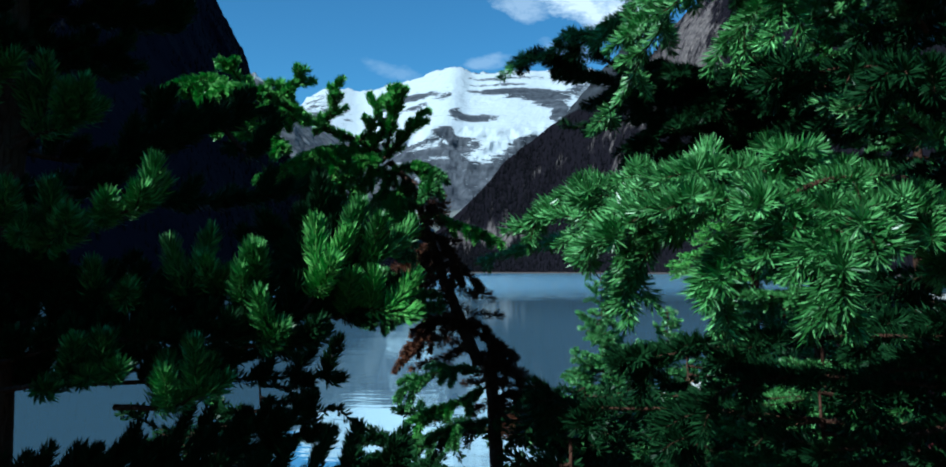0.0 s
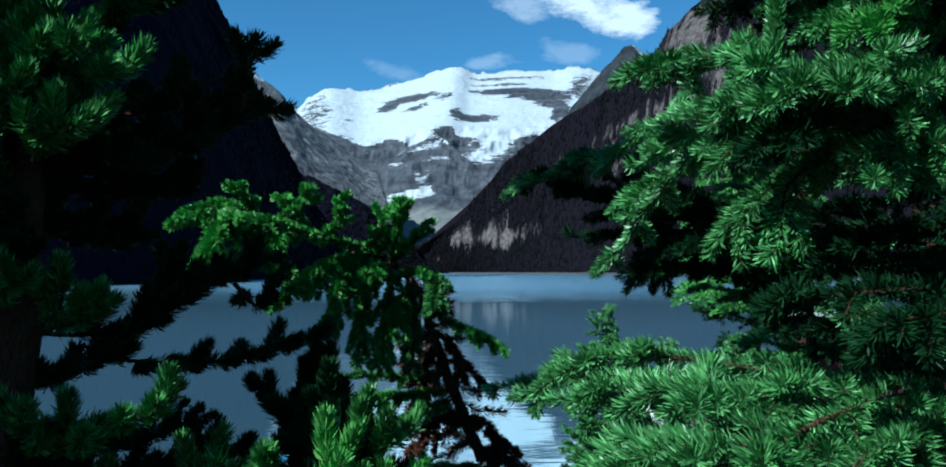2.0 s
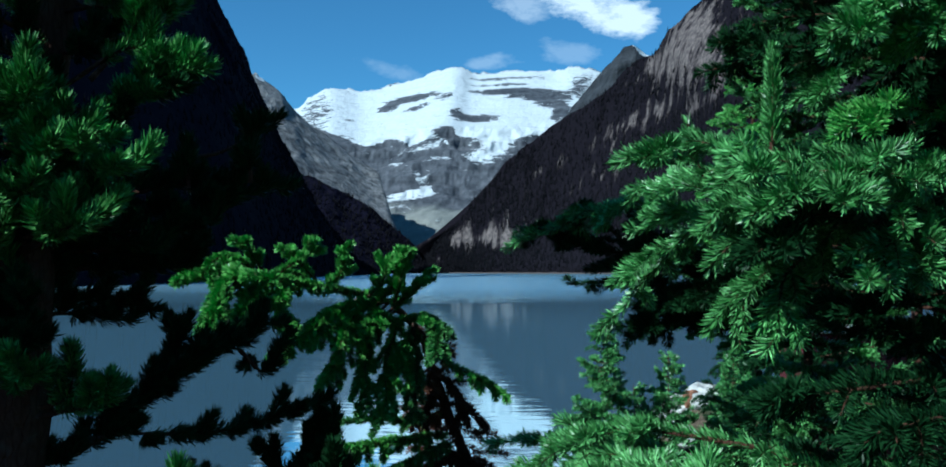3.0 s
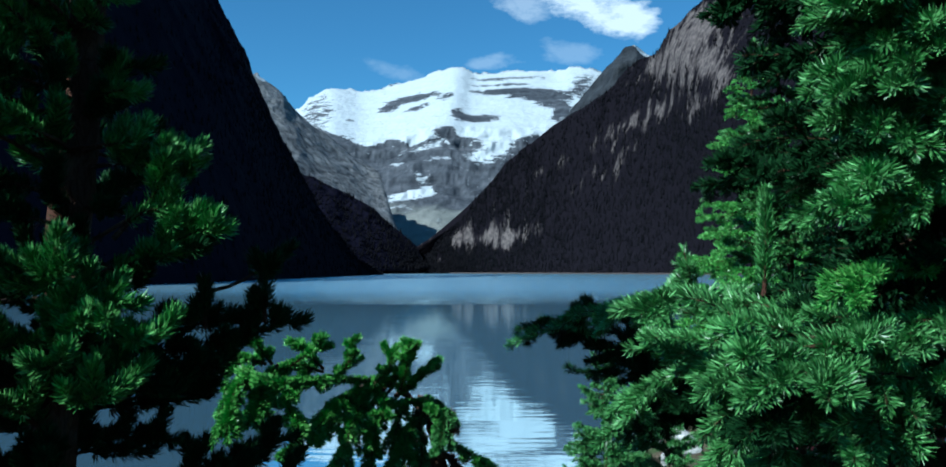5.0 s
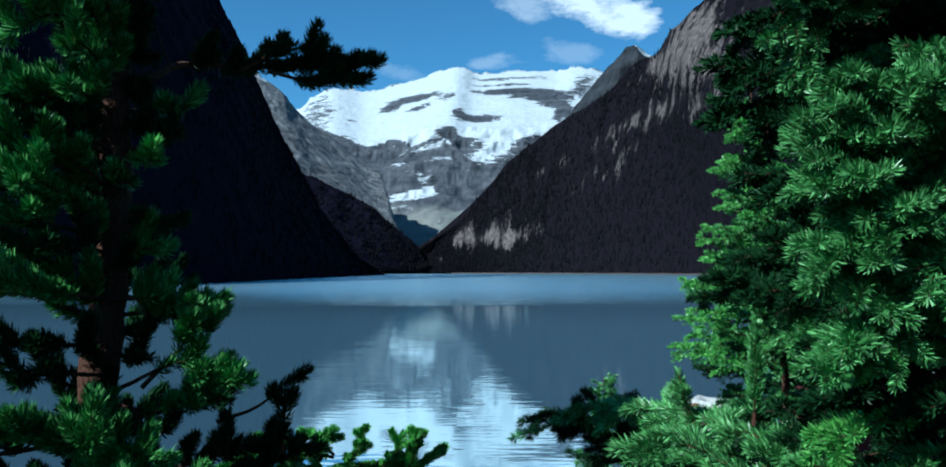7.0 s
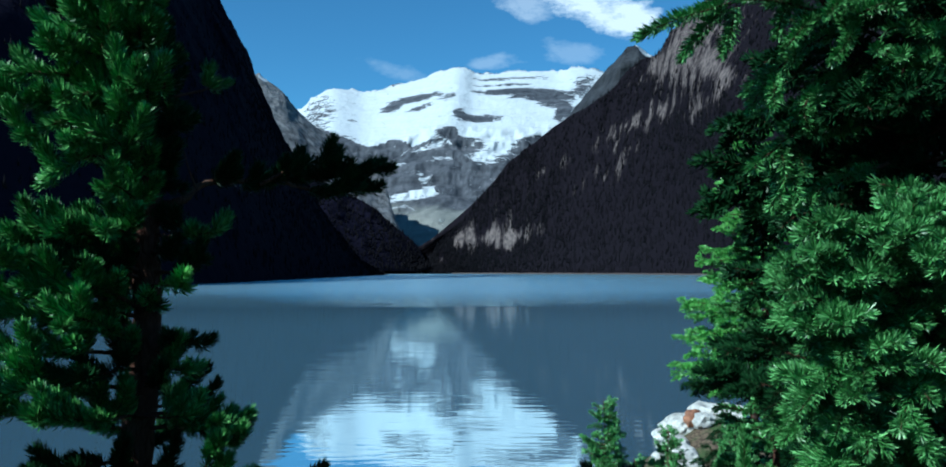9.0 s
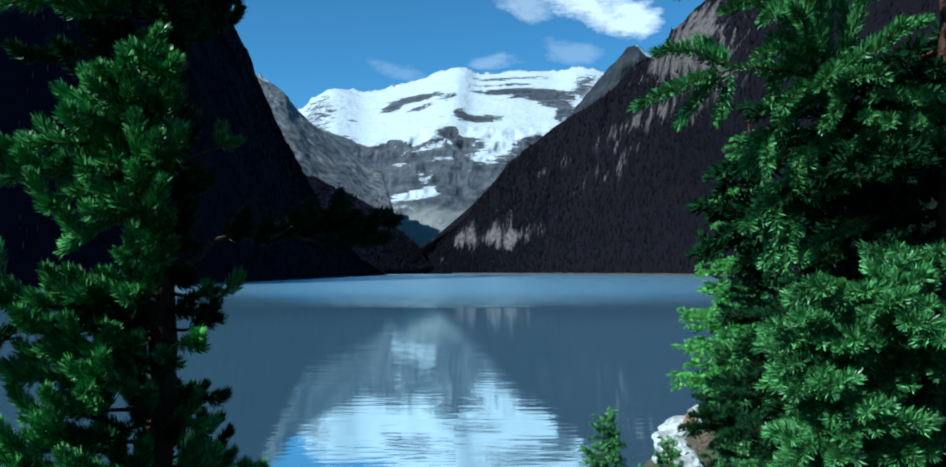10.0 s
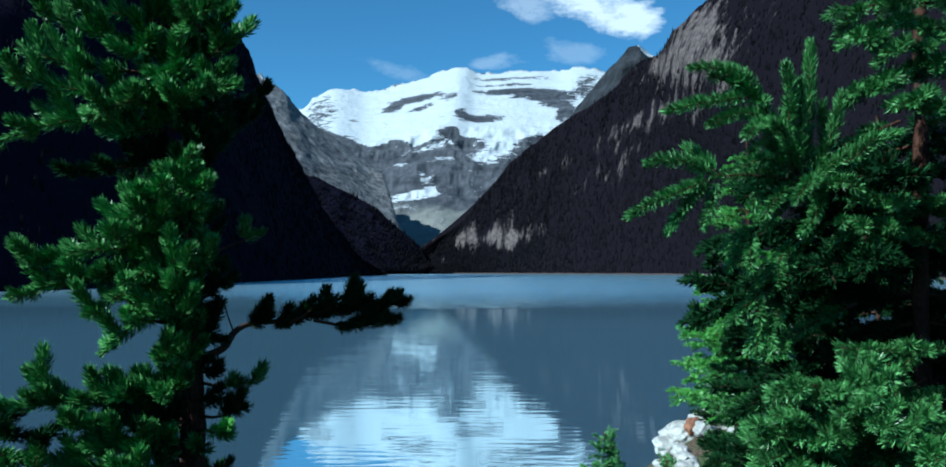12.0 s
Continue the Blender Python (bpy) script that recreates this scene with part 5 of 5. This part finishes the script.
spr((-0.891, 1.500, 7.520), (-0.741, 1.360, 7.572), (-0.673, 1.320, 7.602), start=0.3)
spr((-0.892, 1.500, 7.544), (-0.756, 1.500, 7.581), (-0.638, 1.520, 7.540), mat=SHADE_NEEDLES)
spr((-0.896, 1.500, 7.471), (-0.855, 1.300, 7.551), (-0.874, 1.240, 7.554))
# boughs over the lake, low on the tree, most with shade coloured into their needles
spr((-0.898, 1.500, 7.489), (-0.805, 1.600, 7.499), (-0.641, 1.700, 7.497), gap=0.02, mat=SHADE_NEEDLES, shoot=0.038)
spr((-0.897, 1.500, 7.436), (-0.841, 1.600, 7.437), (-0.703, 1.660, 7.421), gap=0.02, mat=SHADE_NEEDLES, shoot=0.038)
spr((-0.905, 1.500, 7.535), (-0.768, 1.600, 7.536), (-0.622, 1.720, 7.517), gap=0.02, mat=SHADE_NEEDLES, shoot=0.038)
spr((-0.894, 1.500, 7.326), (-0.850, 1.400, 7.361), (-0.775, 1.340, 7.378), gap=0.02, mat=SHADE_NEEDLES, shoot=0.038)
spr((-0.896, 1.500, 7.396), (-0.852, 1.400, 7.426), (-0.787, 1.340, 7.451), gap=0.02, mat=SHADE_NEEDLES, shoot=0.038)
spr((-0.900, 1.500, 7.582), (-0.856, 1.400, 7.601), (-0.770, 1.340, 7.603), gap=0.02, mat=SHADE_NEEDLES, shoot=0.038)
spr((-0.889, 1.500, 7.120), (-0.812, 1.580, 7.135), (-0.728, 1.700, 7.211), (-0.631, 1.800, 7.289), (-0.505, 1.900, 7.370), gap=0.021, mat=SHADE_NEEDLES, shoot=0.038)
spr((-0.892, 1.500, 7.234), (-0.771, 1.620, 7.212), (-0.658, 1.720, 7.273), (-0.577, 1.800, 7.330), gap=0.026, mat=SHADE_NEEDLES, shoot=0.038)
spr((-0.896, 1.500, 7.396), (-0.843, 1.580, 7.408), (-0.745, 1.640, 7.384), gap=0.026, mat=SHADE_NEEDLES, shoot=0.038)
spr((-0.889, 1.500, 7.143), (-0.745, 1.620, 7.157), (-0.559, 1.750, 7.142), (-0.363, 1.850, 7.184), start=0.3, gap=0.026, mat=SHADE_NEEDLES, shoot=0.036)
spr((-0.715, 1.700, 7.211), (-0.686, 1.760, 7.307), (-0.688, 1.800, 7.371), gap=0.026, mat=SHADE_NEEDLES, shoot=0.036)
spr((-0.555, 1.820, 7.314), (-0.503, 1.840, 7.256), (-0.480, 1.860, 7.310), gap=0.026, mat=SHADE_NEEDLES, shoot=0.036)
spr((-0.886, 1.500, 7.234), (-0.770, 1.440, 7.256), (-0.741, 1.420, 7.320), start=0.5)
spr((-0.886, 1.500, 7.257), (-0.815, 1.360, 7.302), (-0.767, 1.300, 7.326), start=0.4)
spr((-0.885, 1.500, 7.211), (-0.726, 1.420, 7.249), (-0.668, 1.400, 7.274), start=0.5)
spr((-0.890, 1.500, 7.559), (-0.737, 1.320, 7.566), (-0.647, 1.260, 7.579), start=0.5)
spr((-0.892, 1.500, 7.617), (-0.770, 1.320, 7.628), (-0.762, 1.240, 7.632), start=0.3)
spr((-0.894, 1.500, 7.688), (-0.782, 1.340, 7.682), (-0.730, 1.280, 7.706), start=0.4)
spr((-0.893, 1.500, 7.676), (-0.740, 1.340, 7.693), (-0.659, 1.280, 7.701), start=0.55)
spr((-0.893, 1.500, 7.664), (-0.697, 1.340, 7.672), (-0.606, 1.300, 7.673), start=0.65)
spr((-0.896, 1.500, 7.782), (-0.783, 1.300, 7.766), (-0.756, 1.240, 7.785), start=0.4)
spr((-0.658, 1.700, 7.735), (-0.568, 1.750, 7.768), (-0.505, 1.780, 7.821), start=0.65, mat=SHADE_NEEDLES)
# a cluster of blunt upright shoots
spr((-0.418, 1.900, 6.869), (-0.391, 1.900, 6.995), (-0.381, 1.900, 7.123), start=0.0, gap=0.012, shoot=0.035, mat=SHADE_NEEDLES)
spr((-0.419, 1.900, 6.897), (-0.448, 1.900, 6.995), (-0.506, 1.900, 7.066), start=0.2, gap=0.018, shoot=0.03, mat=SHADE_NEEDLES)
spr((-0.390, 1.900, 6.911), (-0.420, 1.900, 7.024), (-0.413, 1.900, 7.095), start=0.2, gap=0.018, shoot=0.03, mat=SHADE_NEEDLES)
spr((-0.376, 1.900, 6.911), (-0.348, 1.900, 7.024), (-0.342, 1.900, 7.137), start=0.1, gap=0.018, shoot=0.035, mat=SHADE_NEEDLES)
# the lowest boughs
spr((-0.938, 1.500, 6.834), (-0.679, 1.440, 6.899), (-0.414, 1.440, 6.914), (-0.250, 1.480, 6.925), (-0.144, 1.520, 6.919), gap=0.024, mat=SHADE_NEEDLES, shoot=0.042)
spr((-0.937, 1.500, 6.812), (-0.660, 1.400, 6.874), (-0.443, 1.400, 6.885), (-0.286, 1.440, 6.878), gap=0.024, mat=SHADE_NEEDLES, shoot=0.042)
spr((-0.939, 1.500, 6.867), (-0.733, 1.440, 6.920), (-0.573, 1.440, 6.930), (-0.457, 1.440, 6.951), gap=0.024, mat=SHADE_NEEDLES, shoot=0.042)
spr((-0.261, 1.480, 6.903), (-0.260, 1.500, 7.010), (-0.286, 1.520, 7.110), gap=0.016, mat=SHADE_NEEDLES, shoot=0.04)
spr((-0.261, 1.480, 6.925), (-0.310, 1.500, 7.010), (-0.359, 1.520, 7.053), gap=0.016, mat=SHADE_NEEDLES, shoot=0.035)
spr((-0.272, 1.480, 6.946), (-0.234, 1.480, 6.979), (-0.207, 1.480, 7.055), gap=0.02, mat=SHADE_NEEDLES, shoot=0.035)
spr((-0.250, 1.480, 6.914), (-0.193, 1.460, 6.927), (-0.132, 1.440, 6.930), start=0.25, gap=0.016, mat=FRESH)
spr((-0.311, 1.460, 6.917), (-0.281, 1.440, 6.951), (-0.272, 1.420, 7.001), start=0.4, gap=0.02, mat=FRESH)
spr((-0.250, 1.480, 6.968), (-0.215, 1.460, 7.013), (-0.160, 1.450, 7.030), start=0.3, gap=0.02)
spr((-0.414, 1.440, 6.909), (-0.387, 1.420, 6.943), (-0.362, 1.400, 6.987), start=0.3, gap=0.02)
spr((-0.435, 1.440, 6.920), (-0.440, 1.420, 6.954), (-0.419, 1.400, 6.987), start=0.3, gap=0.02)
spr((-0.499, 1.440, 6.930), (-0.487, 1.420, 6.954), (-0.486, 1.400, 6.987), start=0.3, gap=0.02)
spr((-0.679, 1.440, 6.909), (-0.639, 1.420, 6.938), (-0.589, 1.400, 6.946), start=0.3, gap=0.02)
spr((-0.843, 1.500, 7.032), (-0.736, 1.360, 7.062), (-0.743, 1.300, 7.076), start=0.3)
spr((-0.809, 1.500, 7.010), (-0.705, 1.360, 7.042), (-0.651, 1.300, 7.070), start=0.3)
spr((-0.888, 1.500, 7.054), (-0.636, 1.360, 7.082), (-0.524, 1.320, 7.105), start=0.55)
spr((-0.413, 1.440, 6.867), (-0.365, 1.420, 6.871), (-0.345, 1.400, 6.895), start=0.3, gap=0.02)
spr((-0.857, 1.440, 6.783), (-0.690, 1.400, 6.813), (-0.609, 1.380, 6.823), start=0.3, gap=0.02)
spr((-0.623, 1.440, 6.762), (-0.503, 1.400, 6.772), (-0.456, 1.380, 6.803), start=0.2, gap=0.02)
spr((-0.940, 1.500, 6.922), (-0.798, 1.440, 6.973), (-0.693, 1.420, 6.985), gap=0.018, mat=SHADE_NEEDLES)
whorls(SPR, spr_line, 6.4, 7.75, 26, 0.50, 0.1, SHADE_NEEDLES, 0.11, density=4000, sector=(2.2, 4.4), seed=15, rise=0.1, thick=0.0038, length=0.027, gap=0.028, tuft=True, droop=-0.5)
whorls(SPR, spr_line, 8.75, 9.9, 26, 0.30, 0.2, SHADE_NEEDLES, 0.11, density=4000, sector=(1.3, 2.8), seed=16, rise=0.2, thick=0.0038, length=0.027, gap=0.028, tuft=True, droop=-0.5)
whorls(SPR, spr_line, 7.4, 8.75, 14, 0.22, 0.2, SHADE_NEEDLES, 0.11, density=4000, sector=(0.9, 2.6), seed=17, rise=0.2, thick=0.0038, length=0.027, gap=0.028, tuft=True, droop=-0.5)
whorls(SPR, spr_line, 6.4, 7.0, 10, 0.74, 0.1, SHADE_NEEDLES, 0.13, density=4000, sector=(-0.2, 1.3), seed=61, rise=0.08, thick=0.0038, length=0.027, gap=0.028, tuft=True, droop=-0.5)
whorls(SPR, spr_line, 5.1, 6.4, 14, 0.7, 0.1, SHADE_NEEDLES, 0.2, density=400, seed=17, rise=0.1, thick=0.01, gap=0.08)
whorls(SPR, spr_line, 9.8, 10.5, 10, 0.35, 0.5, SHADE_NEEDLES, 0.12, density=600, seed=18, rise=0.2, thick=0.008, gap=0.05)

# ---- unseen spruces added behind the lens: they close the place and block light ----
BEHIND, behind_line = conifer("wood_spruce", "unseen dark spruce added behind the bank to block light", [(3.5, -4.5, 5.1), (3.5, -4.5, 9.0), (3.5, -4.5, 13.0)], 0.11, 0.01, "wood behind the bank")
whorls(BEHIND, behind_line, 5.8, 12.9, 44, 1.7, 0.88, SHADE_NEEDLES, 0.5, density=30, seed=33, rise=-0.15, length=0.22, thick=0.12, gap=0.26, radius=0.02)
# the leftmost are set so that their shade falls on the left spruce
for k, (x, y) in enumerate(((-5.8, -2.3), (-6.6, -2.9), (-7.6, -2.0), (-1.0, -5.5), (1.2, -4.2), (6.0, -3.2), (8.0, -1.0), (-3.4, -6.5), (-5.5, -7.5), (4.8, -7.0), (0.2, -8.0))):
    copy_thing(BEHIND, pose(x, y, ground_height(x, y) - (0.45 if x < -5.6 else 0.1), 0, 0, 57 * k))

# an unseen shorter spruce, added sunward to shade the left spruce's lower boughs
SIDE, side_line = conifer("wood_spruce", "slender unseen spruce added to shade the left spruce", [(-3.1, -0.08, 4.95), (-3.1, -0.08, 7.5), (-3.08, -0.08, 9.75)], 0.06, 0.006, "wood behind the bank")
whorls(SIDE, side_line, 5.4, 9.7, 80, 0.72, 0.45, SHADE_NEEDLES, 0.25, density=110, seed=34, rise=0.05, length=0.10, thick=0.05, gap=0.10, radius=0.012)


# ---- the red hut down the bank ----
def red_paint():
    m, n, p = material("dark red boards", 0.7, 0.2)
    co = n.add("ShaderNodeTexCoord").outputs["Object"]
    tall = n.add("ShaderNodeMapping", {0: co, "Scale": (1, 1, 0.12)}).outputs[0]
    link(n, n.mix(n.noise(tall, 30.0, 5), (0.045, 0.008, 0.012), (0.10, 0.018, 0.022)), p, "Base Color")
    bump(n, p, n.noise(tall, 60.0, 4), 0.4, 0.004)
    return m


def box_mesh(name, size, mat, bevel=0.006):
    bm = bmesh.new()
    bmesh.ops.create_cube(bm, size=1.0)
    for v in bm.verts:
        v.co = Vector((v.co.x * size[0], v.co.y * size[1], v.co.z * size[2]))
    bmesh.ops.bevel(bm, geom=bm.edges[:], offset=bevel, segments=1, affect="EDGES")
    me = bpy.data.meshes.new(name)
    bm.to_mesh(me)
    bm.free()
    me.materials.append(mat)
    return me


def red_hut(x, y, top):
    base = ground_height(x, y) - 0.15
    hut = new("hut")
    hut.location = (x, y, base)
    tagged(hut, "small dark red wooden hut with a pale roof", "hut")
    tall, red = top - base - 0.12, red_paint()
    core = part("wall", box_mesh("wall", (1.9, 1.5, tall), red), hut)
    core.location = (0, 0, tall / 2)
    board = box_mesh("board", (0.135, 0.022, tall - 0.04), red, 0.004)
    for k in range(13):
        b = part("board", board, core)
        b.location = (-0.87 + 0.145 * k, -0.762, 0)
    roof = part("roof", box_mesh("roof", (2.2, 1.8, 0.07), PALE_STONE, 0.01), hut, "pale weathered flat roof")
    roof.location = (0, 0, tall + 0.055)
    return hut


red_hut(6.02, 12.9, 6.67)


# ---- boulders on the shore ----
def boulder(at, size, seed, mat, label):
    bm = bmesh.new()
    bmesh.ops.create_icosphere(bm, subdivisions=3, radius=0.5)
    for v in bm.verts:
        d = v.co.normalized()
        h = noise.fractal(d * 1.3 + Vector((seed * 7.1, 0, 0)), 0.8, 2.0, 4)
        c = max(abs(d.x), abs(d.y), abs(d.z))
        v.co = d * (0.36 / c * 0.5 + 0.30) * (1 + 0.30 * h)
        v.co = Vector((v.co.x * size[0], v.co.y * size[1], v.co.z * size[2]))
    me = bpy.data.meshes.new("boulder")
    bm.to_mesh(me)
    bm.free()
    me.materials.append(mat)
    ob = new("boulder", me)
    ob.matrix_world = pose(at[0], at[1], at[2], 0, 0, seed * 53)
    tagged(ob, label, "boulder", "shore boulders")


rnd = random.Random(21)
spots = [(8.3, 36.6, 0.8), (8.8, 36.4, 1.3), (9.2, 36.5, 1.3), (8.3, 35.7, 1.1), (8.9, 35.8, 1.2), (10.1, 36.2, 1.3), (9.6, 34.9, 0.9), (9.3, 35.4, 0.8), (10.8, 35.4, 1.0), (11.4, 36.0, 1.1), (11.0, 34.6, 0.8)]
spots += [(rnd.uniform(7.4, 13.5), 0, rnd.uniform(0.35, 0.9)) for k in range(24)]
for i, (x, y, s) in enumerate(spots):
    y = y or shore(x) - rnd.uniform(0.2, 4.5)
    z = max(ground_height(x, y), -0.2)
    rust = i == 7
    boulder((x, y, z + (0.55 if rust else 0.28) * s), (s * rnd.uniform(1.0, 1.4), s, s * rnd.uniform(0.7, 0.95)), i + 1, RUST_STONE if rust else PALE_STONE,
            "rust-brown boulder among pale ones" if rust else "pale rounded boulder at the water's edge")
